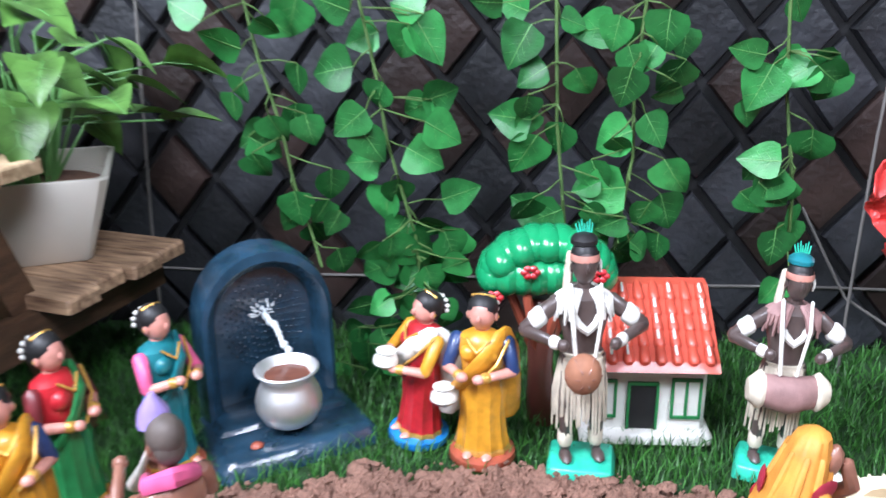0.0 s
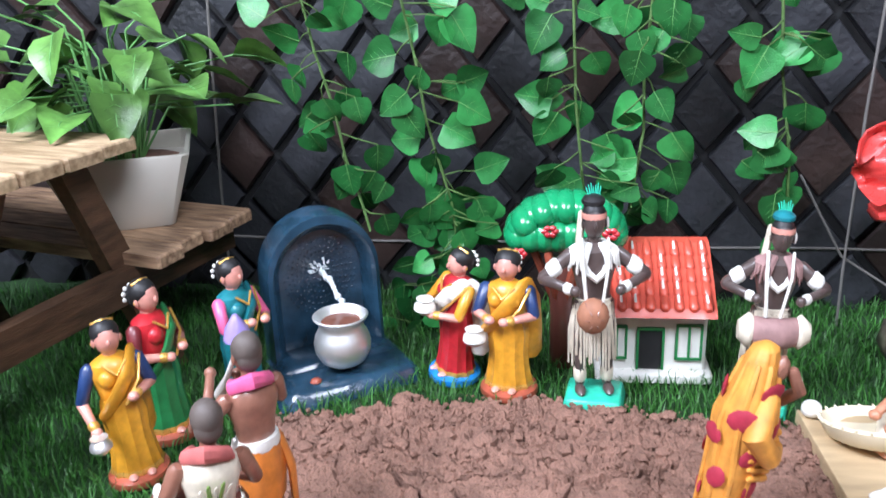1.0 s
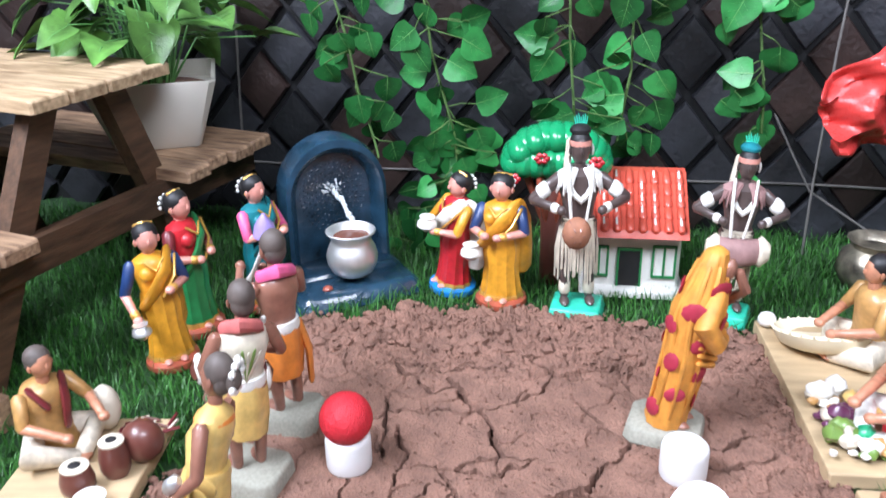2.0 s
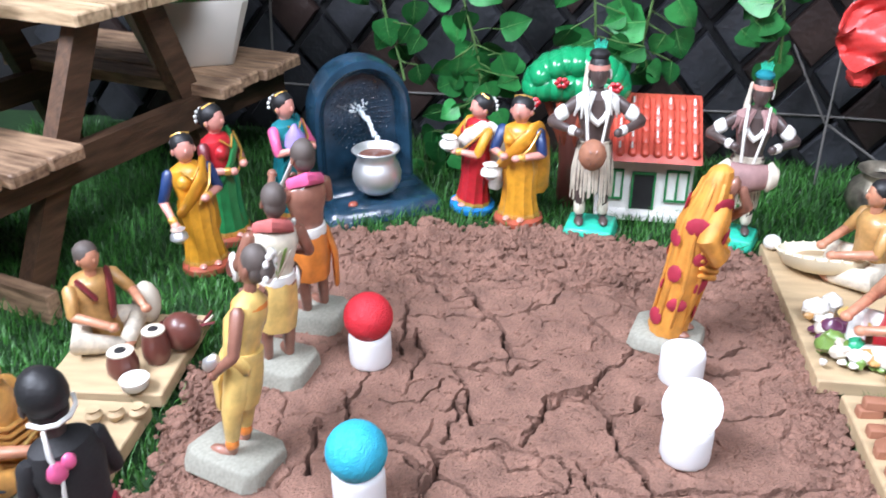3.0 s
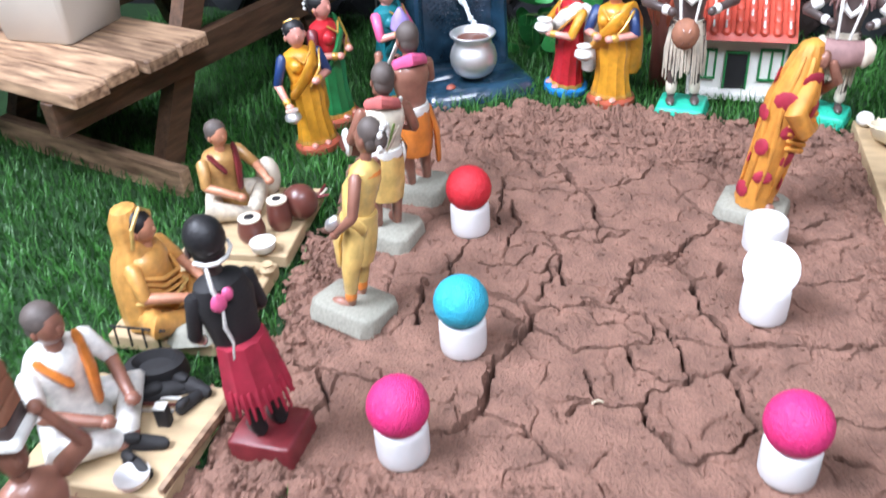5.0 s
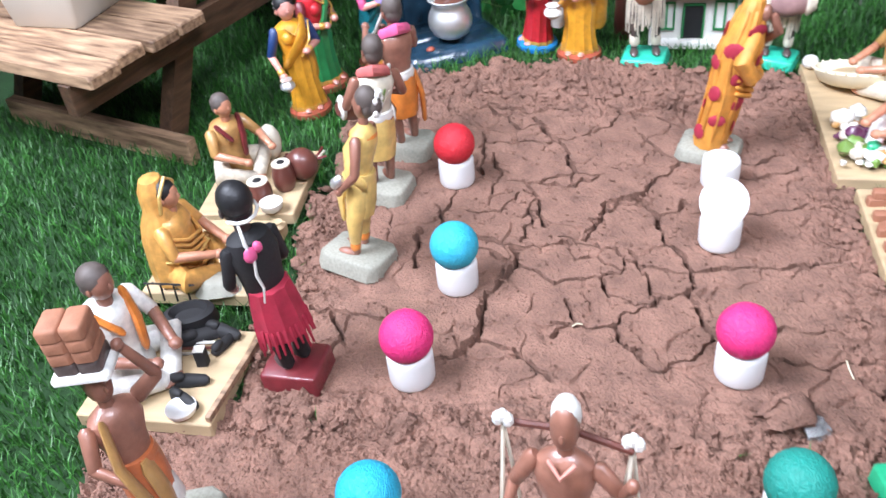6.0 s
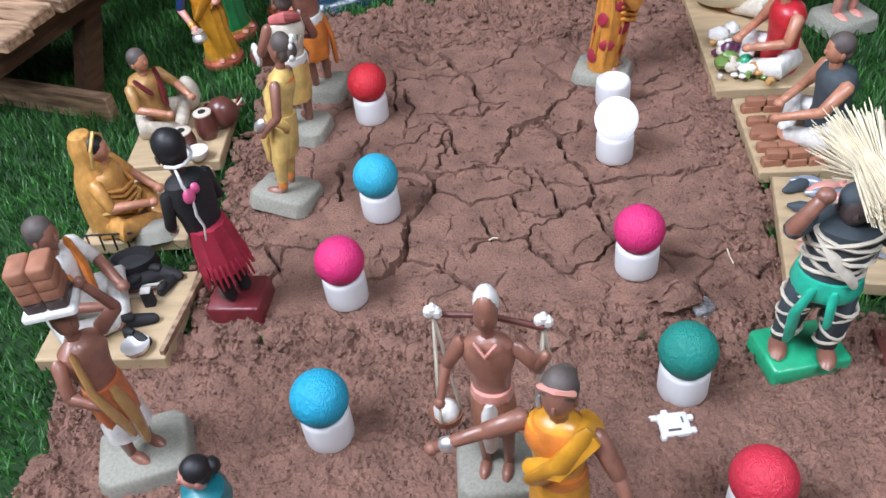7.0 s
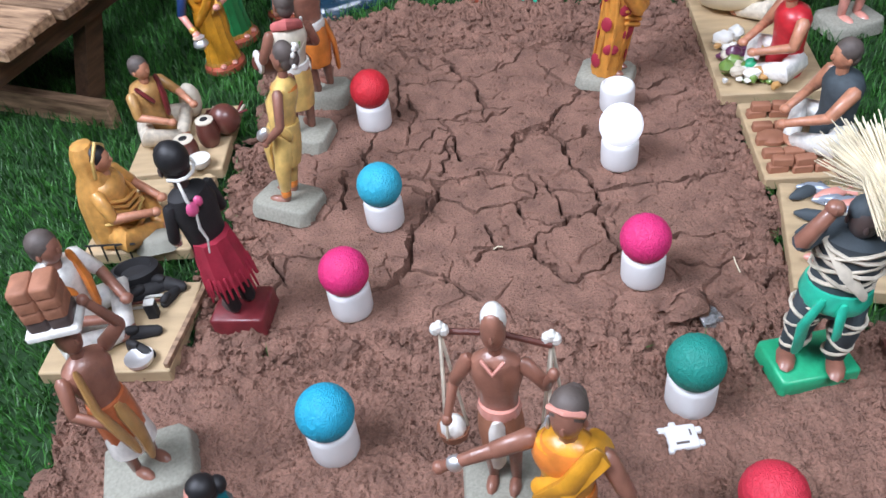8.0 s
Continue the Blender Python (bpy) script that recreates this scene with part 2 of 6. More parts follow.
# guide lines of the large drying cracks
CRACKS = [
    [(0.218, 0.057), (0.204, 0.037), (0.175, -0.002), (0.196, -0.038), (0.198, -0.071), (0.223, -0.11), (0.219, -0.156), (0.233, -0.189)],
    [(0.227, -0.114), (0.263, -0.108), (0.302, -0.101), (0.345, -0.09)],
    [(0.195, -0.035), (0.221, -0.014)],
    [(0.0, -0.07), (0.033, -0.075), (0.071, -0.091), (0.073, -0.116), (0.051, -0.157), (0.052, -0.208), (0.039, -0.229), (0.023, -0.234)],
    [(0.034, -0.091), (0.073, -0.112), (0.106, -0.135), (0.137, -0.129), (0.16, -0.117), (0.166, -0.095), (0.147, -0.083), (0.114, -0.08), (0.072, -0.093)],
    [(0.166, -0.103), (0.192, -0.112), (0.22, -0.117)],
    [(0.146, -0.124), (0.155, -0.152), (0.189, -0.154), (0.218, -0.142)],
    [(0.108, -0.183), (0.133, -0.19), (0.158, -0.188), (0.167, -0.169), (0.194, -0.154)],
    [(0.159, -0.185), (0.164, -0.204), (0.19, -0.229), (0.215, -0.218), (0.233, -0.189)],
    [(0.056, -0.212), (0.084, -0.219), (0.114, -0.249)],
    [(0.063, 0.144), (0.094, 0.092), (0.105, 0.08), (0.116, 0.033)],
    [(0.094, 0.092), (0.132, 0.114), (0.148, 0.123), (0.16, 0.156)],
    [(0.05, 0.018), (0.071, 0.016), (0.117, 0.012), (0.145, 0.033)],
    [(0.068, 0.014), (0.085, -0.017), (0.089, -0.059)],
    [(0.064, -0.045), (0.086, -0.034)],
    [(0.133, -0.07), (0.144, -0.047), (0.147, -0.013), (0.175, -0.002)],
    [(-0.022, -0.067), (-0.015, -0.128)], [(0.0, -0.003), (-0.003, -0.044)], [(0.015, 0.105), (0.024, 0.024)], [(-0.09, -0.187), (-0.031, -0.189)],
    [(0.264, 0.031), (0.289, 0.029), (0.33, 0.05)], [(0.02, 0.09), (0.06, 0.092), (0.094, 0.092)], [(0.22, 0.12), (0.205, 0.14), (0.16, 0.156)], [(0.0, 0.18), (0.05, 0.155), (0.12, 0.165)],
    [(-0.010, -0.031), (-0.003, -0.051), (-0.003, -0.076)],
    [(0.067, 0.002), (0.082, -0.009), (0.077, -0.028), (0.083, -0.043), (0.071, -0.079)],
    [(0.081, 0.017), (0.110, 0.030), (0.143, 0.032)],
    [(0.143, -0.048), (0.131, -0.075), (0.112, -0.073)],
    [(0.129, -0.065), (0.157, -0.020), (0.177, -0.012), (0.191, 0.028)],
    [(0.123, -0.100), (0.139, -0.097), (0.155, -0.111)],
    [(0.331, -0.225), (0.339, -0.242), (0.358, -0.233)],
    [(0.279, -0.213), (0.310, -0.217), (0.339, -0.209)],
    [(0.119, -0.157), (0.129, -0.187), (0.110, -0.201)],
    [(0.020, -0.038), (0.049, -0.036), (0.064, -0.002)],
    [(0.029, 0.065), (0.041, 0.026), (0.038, -0.010)],
    [(0.252, -0.028), (0.296, -0.027), (0.332, -0.006)],
    [(0.262, -0.165), (0.279, -0.181), (0.313, -0.176), (0.343, -0.192)],
    [(0.179, 0.108), (0.202, 0.071), (0.225, 0.052)],
    [(0.007, 0.166), (0.050, 0.123), (0.076, 0.126)],
    [(0.128, 0.192), (0.157, 0.155), (0.197, 0.163), (0.240, 0.178)],
    [(0.194, -0.154), (0.183, -0.121), (0.172, -0.086)],
    [(-0.072, -0.191), (-0.056, -0.221), (-0.066, -0.247)],
    [(0.311, 0.082), (0.289, 0.051), (0.256, 0.065)],
]


def earth_heights(X, Y):
    """Height of the earth: lumps at two scales, crumbly margins, a ridge at the joint, and carved cracks."""
    inside = earth_inside(X, Y)
    flat = X.ravel()
    n1, n2, n3, n4, wx, wy = (np.empty(flat.size) for _ in range(6))
    for i, (x, y) in enumerate(zip(flat, Y.ravel())):
        n1[i] = noise.noise((x * 22, y * 22, 0))
        n2[i] = noise.noise((x * 95, y * 95, 3))
        n3[i] = noise.noise((x * 260, y * 260, 7))
        n4[i] = noise.noise((x * 480, y * 480, 23))
        wx[i] = noise.noise((x * 60, y * 60, 11))
        wy[i] = noise.noise((x * 60, y * 60, 17))
    n1, n2, n3, n4, wx, wy = (a.reshape(X.shape) for a in (n1, n2, n3, n4, wx, wy))
    near = np.full(X.shape, 1.0)
    PX, PY = X + 0.006 * wx + 0.003 * n2 + 0.0008 * n3, Y + 0.006 * wy - 0.003 * n2 + 0.0008 * n3
    for k, line in enumerate(CRACKS):
        fine = 1.0 if k < 4 or k == 10 else 1.6
        for (ax, ay), (bx, by) in zip(line, line[1:]):
            dx, dy = bx - ax, by - ay
            t = np.clip(((PX - ax) * dx + (PY - ay) * dy) / (dx * dx + dy * dy), 0, 1)
            near = np.minimum(near, fine * np.hypot(PX - ax - t * dx, PY - ay - t * dy))
    width = 0.0023 + 0.0012 * n1 + 0.0009 * n2
    crack = np.clip(2.3 - 2.3 * near / np.maximum(width, 0.0012), 0, 1)
    margin = np.clip(1 - inside / 0.06, 0, 1)
    back = np.clip((Y - 0.13) / 0.12, 0, 1)
    loose = np.clip(np.maximum(margin, back) + 0.12 * (Y < -0.285), 0, 1)
    z = 0.0012 * n1 + 0.0008 * n2 + 0.0006 * n3
    # finer hairline cracks in patches
    hair = np.empty(flat.size)
    for i, (x, y) in enumerate(zip(PX.ravel(), PY.ravel())):
        d = noise.voronoi((x * 21, y * 21, 0.4))[0]
        hair[i] = d[1] - d[0]
    hair = np.clip(1 - hair.reshape(X.shape) / 0.05, 0, 1) * np.clip((n1 + 0.16) * 5, 0, 1) * (Y > -0.28)
    z -= 0.0042 * hair
    z += loose * (0.005 * n1 + 0.0105 * np.maximum(n2, -0.3) + 0.0045 * n3 + 0.002)
    z += np.where(Y < -0.285, 0.0016 * n3 + 0.0008 * n2 + 0.0022 * np.maximum(n4, 0), 0.0005 * n4) + loose * 0.0022 * n4
    z += 0.003 * np.exp(-((Y + 0.282 + 0.004 * n1) / 0.004) ** 2) * np.clip(0.5 + n2, 0, 1)
    z -= 0.022 * crack * (1 - 0.7 * (Y < -0.285))
    edge = np.clip(inside / 0.012, 0, 1)
    edge = edge * edge * (3 - 2 * edge)
    return (GROUND_Z - 0.004) + (z - GROUND_Z + 0.004) * edge, inside


def grid_mesh(name, x0, x1, y0, y1, step, mat):
    xs, ys = np.arange(x0, x1 + step / 2, step), np.arange(y0, y1 + step / 2, step)
    X, Y = np.meshgrid(xs, ys)
    Z, inside = earth_heights(X, Y)
    n, m = len(xs), len(ys)
    idx = np.arange(n * m).reshape(m, n)
    quads = np.stack([idx[:-1, :-1], idx[:-1, 1:], idx[1:, 1:], idx[1:, :-1]], -1).reshape(-1, 4)
    keep = (inside.ravel()[quads] > -0.004).any(1)
    me = bpy.data.meshes.new(name)
    me.from_pydata(np.stack([X.ravel(), Y.ravel(), Z.ravel()], 1).tolist(), [], quads[keep].tolist())
    me.polygons.foreach_set("use_smooth", [True] * len(me.polygons))
    me.materials.append(mat)
    me.set_sharp_from_angle(angle=radians(38))
    return me


tagged(new("earth_bed", grid_mesh("earth_bed", -0.17, 0.41, -0.286, 0.31, 0.00092, M_SOIL)), "cracked bed of dry red earth on artificial turf", "soil", kind="structure")
tagged(new("earth_bed", grid_mesh("earth_bed", -0.26, 0.46, -0.7198, -0.285, 0.0014, M_SOIL)), "crumbly bed of loose red earth on artificial turf", "soil", kind="structure")

# one sheet of turf backing, hollowed under the bed
xs, ys = np.linspace(-0.95, 1.15, 141), np.linspace(-0.9, 0.62, 103)
X, Y = np.meshgrid(xs, ys)
Z = np.where(earth_inside(X, Y) > 0.02, GROUND_Z - 0.04, GROUND_Z - 0.001)
idx = np.arange(X.size).reshape(X.shape)
me = bpy.data.meshes.new("ground")
me.from_pydata(np.stack([X.ravel(), Y.ravel(), Z.ravel()], 1).tolist(), [], np.stack([idx[:-1, :-1], idx[:-1, 1:], idx[1:, 1:], idx[1:, :-1]], -1).reshape(-1, 4).tolist())
me.materials.append(M_GROUND)
tagged(new("ground", me), "dark green backing of an artificial turf mat", "ground", kind="structure")

# loose crumbs on the margins of the bed
f = Form()
rnd = random.Random(5)
count = 0
while count < 11000:
    x, y = rnd.uniform(-0.22, 0.44), rnd.uniform(-0.6, 0.29)
    d = float(earth_inside(np.array([x]), np.array([y]))[0])
    loose = d < 0.05 or y > 0.16 or y < -0.28
    if d < 0.004 or (not loose and rnd.random() > 0.3):
        continue
    r = rnd.uniform(0.0006, 0.0017) * (1.7 if (d < 0.04 or y > 0.17) and rnd.random() < 0.35 else 1)
    f.ball((x, y, 0.0012 + (0.003 if d < 0.05 else 0)), (r * rnd.uniform(0.8, 1.3), r, r * 0.8), M_SOIL, n=4)
    count += 1
# larger broken clods along the back and the sides
count = 0
while count < 760:
    x, y = rnd.uniform(-0.2, 0.42), rnd.uniform(-0.5, 0.29)
    d = float(earth_inside(np.array([x]), np.array([y]))[0])
    if d < 0.003 or not (y > 0.185 or d < 0.03):
        continue
    r = rnd.uniform(0.0018, 0.0062) * (1.5 if rnd.random() < 0.12 else 1)
    k = len(f.v)
    f.ball((x, y, 0.002), (r * rnd.uniform(0.8, 1.5), r * rnd.uniform(0.8, 1.3), r * 0.8), M_SOIL, n=7)
    for q in range(k, len(f.v)):
        p = Vector(f.v[q])
        f.v[q] = tuple(p + 0.35 * r * noise.noise_vector(p * 300))
    count += 1
f.thing("earth_crumbs", Matrix(), "loose crumbs of red earth on the bed", "soil", kind="stuff")

# turf: tapered, bent blades
rs = np.random.RandomState(3)
n = 84000
bx, by = rs.uniform(-0.62, 0.72, n), rs.uniform(-0.62, 0.56, n)
ok = (earth_inside(bx, by) < 0.003) & (by < 0.545 - (bx - 0.12) * 0.0857)
bx, by = bx[ok], by[ok]
n = len(bx)
h, w = rs.uniform(0.009, 0.021, n), rs.uniform(0.0005, 0.0009, n)
a, ln = rs.uniform(0, 6.283, n), rs.uniform(0.2, 1.1, n)
dx, dy = np.cos(a), np.sin(a)
px, py = -dy * w, dx * w
z0 = np.full(n, GROUND_Z - 0.001)
P = [np.stack(q, 1) for q in ((bx - px, by - py, z0), (bx + px, by + py, z0), (bx + px * 0.8 + dx * h * ln * 0.3, by + py * 0.8 + dy * h * ln * 0.3, z0 + h * 0.6),
                              (bx - px * 0.8 + dx * h * ln * 0.3, by - py * 0.8 + dy * h * ln * 0.3, z0 + h * 0.6), (bx + dx * h * ln, by + dy * h * ln, z0 + h))]
V = np.stack(P, 1).reshape(-1, 3)
base = np.arange(n)[:, None] * 5
me = bpy.data.meshes.new("grass")
me.from_pydata(V.tolist(), [], (base + np.array([[0, 1, 2, 3]])).tolist() + (base + np.array([[3, 2, 4]])).tolist())
me.materials.append(M_GRASS)
tagged(new("grass", me), "dense artificial grass blades of bright and dark green", "grass", kind="stuff")

# the wall behind, with lozenge stones
f = Form()
f.box((0, 0.045, GROUND_Z - 0.06), (4.2, 0.08, 2.6), M_WALL, bevel=0.0)
wall = f.thing("wall_north", WALL, "dark wall faced with raised charcoal lozenge stones", "wall", kind="structure", smooth=False)


def lozenge(mat):
    f = Form()
    hw, hh = 0.0362, 0.0442

    def ring(k, y):
        return [(hw * k, y, 0), (0, y, hh * k), (-hw * k, y, 0), (0, y, -hh * k)]
    f.rings([ring(1, 0.008), ring(1, -0.004), ring(0.94, -0.0085), ring(0.5, -0.0098)], mat)
    return f.mesh("tile", smooth=False)


tile_a, tile_b = lozenge(M_TILE), lozenge(M_TILE_BROWN)
rnd = random.Random(8)
DW, DH = 0.0835, 0.102
for row in range(-3, 16):
    for col in range(-14, 15):
        x = -0.342 + col * DW + (DW / 2 if row % 2 else 0)
        z = 0.168 + row * DH / 2
        brown = rnd.random() < 0.3
        tilt = pose(x, rnd.uniform(-0.001, 0.001), z, rnd.uniform(-2, 2), rnd.uniform(-1, 1), rnd.uniform(-2, 2))
        if z < 0.55 and -0.75 < x < 0.6 and z > -0.03:
            child("tile", tile_b if brown else tile_a, wall, tilt)

# unseen room added behind the camera: dark for deeper shade, openings at the lamps
Z0 = GROUND_Z - 0.06


def wall_with_window(name, x0, y0, x1, y1, w0, w1, s, t, label):
    """A wall from one corner to the other with one opening from w0 to w1 along it, between heights s and t."""
    length = math.hypot(x1 - x0, y1 - y0)
    f = Form()
    for a, b, lo, hi in ((0, w0, 0, 2.57), (w1, length, 0, 2.57), (w0, w1, 0, s), (w0, w1, t, 2.57)):
        f.box(((a + b) / 2, 0, lo), (b - a, 0.1, hi - lo), M_ROOM, bevel=0.0)
    m = Matrix.Translation((x0, y0, Z0)) @ Matrix.Rotation(math.atan2(y1 - y0, x1 - x0), 4, "Z")
    f.thing(name, m, label, "wall", kind="structure", smooth=False)


wall_with_window("wall_west", -1.12, -1.45, -1.12, 0.65, 0.08, 1.38, 1.38, 2.25, "unseen dark plastered wall with an assumed window opening")
wall_with_window("wall_south", -1.17, -1.5, 2.05, -1.5, 1.36, 2.68, 1.72, 2.5, "unseen dark plastered wall with an assumed window opening")
f = Form()
f.box((2.0, -0.5, Z0), (0.1, 1.9, 2.57), M_ROOM, bevel=0.0)
f.thing("wall_east", Matrix(), "unseen plain dark plastered wall", "wall", kind="structure", smooth=False)
f = Form()
f.box((0.18, -0.75, Z0 + 2.57), (3.9, 3.1, 0.08), M_ROOM, bevel=0.0)
f.thing("ceiling", Matrix(), "unseen plain dark plastered ceiling", "ceiling", kind="structure", smooth=False)


# ---- balls on caps ----
def thread_ball(name, colour, added_glow=0.0):
    """Rough thread-wound surface: fine winding lines in the relief."""
    m, nt, b = nodes_of(name)
    N, L = nt.nodes.new, nt.links.new
    tc = N("ShaderNodeTexCoord")
    vo = N("ShaderNodeTexVoronoi")
    vo.feature, vo.inputs["Scale"].default_value = "DISTANCE_TO_EDGE", 260
    no = N("ShaderNodeTexNoise")
    no.inputs["Scale"].default_value, no.inputs["Detail"].default_value = 330, 7
    wv = N("ShaderNodeTexWave")
    wv.inputs["Scale"].default_value, wv.inputs["Distortion"].default_value, wv.inputs["Detail Scale"].default_value = 130, 22, 1.2
    for t in (vo, no, wv):
        L(tc.outputs["Object"], t.inputs["Vector"])
    ramp = N("ShaderNodeValToRGB")
    ramp.color_ramp.elements[0].color = (*(c * 0.72 for c in colour), 1)
    ramp.color_ramp.elements[1].color = (*(min(1, c * 1.15) for c in colour), 1)
    mix = N("ShaderNodeMath")
    mix.operation = "MULTIPLY_ADD"
    mix.inputs[1].default_value = 0.22
    L(wv.outputs[0], mix.inputs[0])
    L(no.outputs[0], mix.inputs[2])
    L(mix.outputs[0], ramp.inputs[0])
    L(ramp.outputs[0], b.inputs["Base Color"])
    b.inputs["Roughness"].default_value = 0.6
    bp = N("ShaderNodeBump")
    bp.inputs["Strength"].default_value, bp.inputs["Distance"].default_value = 0.85, 0.0016
    L(mix.outputs[0], bp.inputs["Height"])
    L(bp.outputs[0], b.inputs["Normal"])
    # added blue-white emission, used on the white ball only
    if added_glow:
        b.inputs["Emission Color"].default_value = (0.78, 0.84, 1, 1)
        b.inputs["Emission Strength"].default_value = added_glow
    return m


def cap_form(mat):
    f = Form()
    f.lathe([(0.0155, 0), (0.0168, 0.0008), (0.0175, 0.003), (0.0177, 0.012), (0.0176, 0.0245), (0.0171, 0.0272), (0.0158, 0.0287), (0.0144, 0.029), (0.0135, 0.0278)], mat, n=36)
    return f.mesh("cap")


CAP = cap_form(M_CAPW)


def ball_on_cap(x, y, word, colour, added_glow=0.0, tilt=0.0):
    cap = new("bottle_cap", CAP)
    cap.matrix_world = pose(x, y - 0.002, -0.0005, tilt, 0, x * 900)
    tagged(cap, "white plastic cap standing on the red earth", "cap", "white caps under the balls")
    f = Form()
    f.ball((0, 0, 0), 0.0202, thread_ball(word + "_thread", colour, added_glow), n=28)
    b = f.thing("decor_ball", pose(x, y - 0.003, 0.0289 + 0.0148, 20, 30, x * 500), word + " thread-wound ball resting on a white cap", "ball", "thread balls on caps")
    return b


ball_on_cap(0.0, 0.016, "red", (0.62, 0.02, 0.035))
ball_on_cap(0.027, -0.143, "sky_blue".replace("_", " "), (0.03, 0.41, 0.57))
ball_on_cap(0.010, -0.252, "pink", (0.73, 0.03, 0.18))
ball_on_cap(0.248, -0.226, "bright pink", (0.73, 0.03, 0.18))
# white ball made to shine, for its blown-out look and bluish halo
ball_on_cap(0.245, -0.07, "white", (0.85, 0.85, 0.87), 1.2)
ball_on_cap(0.016, -0.388, "blue", (0.015, 0.36, 0.54))
ball_on_cap(0.266, -0.352, "sea green", (0.01, 0.24, 0.19))
ball_on_cap(0.294, -0.452, "crimson", (0.62, 0.03, 0.06))
cap = new("bottle_cap", CAP)
cap.matrix_world = pose(0.252, 0.022, -0.001, 0, 0, 40)
tagged(cap, "white plastic cap standing empty on red earth", "cap", "white caps under the balls")

# ---- picnic-table plant stand ----
TABLE = Matrix.Translation((-0.334, -0.042, GROUND_Z)) @ Matrix.Rotation(math.atan2(-0.313, 0.95), 4, "Z")
# in its own frame: y runs along the end of the table, -x along the planks
stand = holder("picnic_table", TABLE, "small picnic table of brown stained wood on turf", "table")
TOPZ, SEATZ = 0.257, 0.148


def plank(y0, y1, z, x0, x1, thick=0.012, mat=M_WOOD):
    f = Form()
    f.box(((x0 + x1) / 2, (y0 + y1) / 2, z - thick), (x1 - x0, y1 - y0, thick), mat, bevel=0.1)
    f.part("plank", stand, smooth=False)


rnd = random.Random(2)
for i in range(4):
    plank(0.002 + i * 0.042, 0.041 + i * 0.042, SEATZ, -0.34, rnd.uniform(-0.004, 0.006))
    plank(0.355 + i * 0.040, 0.392 + i * 0.040, SEATZ, -0.34, rnd.uniform(-0.004, 0.006))
for i in range(4):
    plank(0.198 + i * 0.0455, 0.241 + i * 0.0455, TOPZ, -0.36, -0.016 + rnd.uniform(-0.004, 0.008), mat=M_WOOD_TOP)
for x in (-0.035, -0.285):
    f = Form()
    f.box((x, 0.255, SEATZ - 0.046), (0.016, 0.51, 0.033), M_WOOD_SHADE, bevel=0.08)
    f.part("beam", stand, smooth=False)
    f = Form()
    f.box((x - (0.12 if x > -0.1 else -0.05), 0.288, TOPZ - 0.036), (0.016, 0.17, 0.023), M_WOOD_SHADE, bevel=0.08)
    f.part("beam", stand, smooth=False)
    for foot, top in ((0.112, 0.235), (0.405, 0.315)):
        f = Form()
        side = -0.012
        rings = []
        for k, zz in ((0, 0.0), (1, TOPZ - 0.013)):
            y = foot + (top - foot) * k
            rings.append([(x + side - 0.009, y - 0.015, zz), (x + side + 0.009, y - 0.015, zz), (x + side + 0.009, y + 0.015, zz), (x + side - 0.009, y + 0.015, zz)])
        f.rings(rings, M_WOOD_SHADE)
        f.part("leg", stand, smooth=False)
f = Form()
f.box((-0.145, 0.096, 0.0), (0.3, 0.014, 0.03), M_WOOD, bevel=0.08)
f.part("stretcher", stand, smooth=False)


# ---- leaves ----
def leaf_mesh(name, mat, ratio=0.86, fold=0.12, curl=0.16, seed=0):
    """A heart-shaped leaf one unit long, stalk end at the origin, tip along +x, facing +z."""
    n = 9
    rows = []
    for i in range(n):
        t = i / (n - 1)
        half = ratio * 0.5 * (math.sin(math.pi * min(1, t ** 0.62)) ** 0.8) * (1 - 0.25 * t) * 1.12 if 0 < t < 1 else 0.004
        sag = -curl * t * t
        rows.append([(t - (0.1 * (1 - t) ** 4 if 0 < i < 3 else 0) * abs(s), s * half, sag + fold * abs(s) * half * 2 + 0.015 * math.sin(9 * t + seed) * abs(s)) for s in (-1, -0.55, 0, 0.55, 1)])
    f = Form()
    k = 5
    verts = [p for r in rows for p in r]
    faces = [(i * k + j, i * k + j + 1, (i + 1) * k + j + 1, (i + 1) * k + j) for i in range(n - 1) for j in range(k - 1)]
    f.add(verts, faces, mat)
    # midrib and side ribs, a little proud
    f.tube([(0, 0, 0.012), (0.5, 0, 0.012 - curl * 0.25), (0.95, 0, 0.004 - curl * 0.9)], [0.014, 0.010, 0.004], M_VEIN, n=4)
    for t in (0.22, 0.42, 0.6):
        for s in (-1, 1):
            f.tube([(t, 0, 0.014 - curl * t * t), (t + 0.16, s * 0.22, 0.016 - curl * (t + 0.16) ** 2 + fold * 0.4)], [0.0035, 0.0018], M_VEIN, n=3)
    return f.mesh(name)


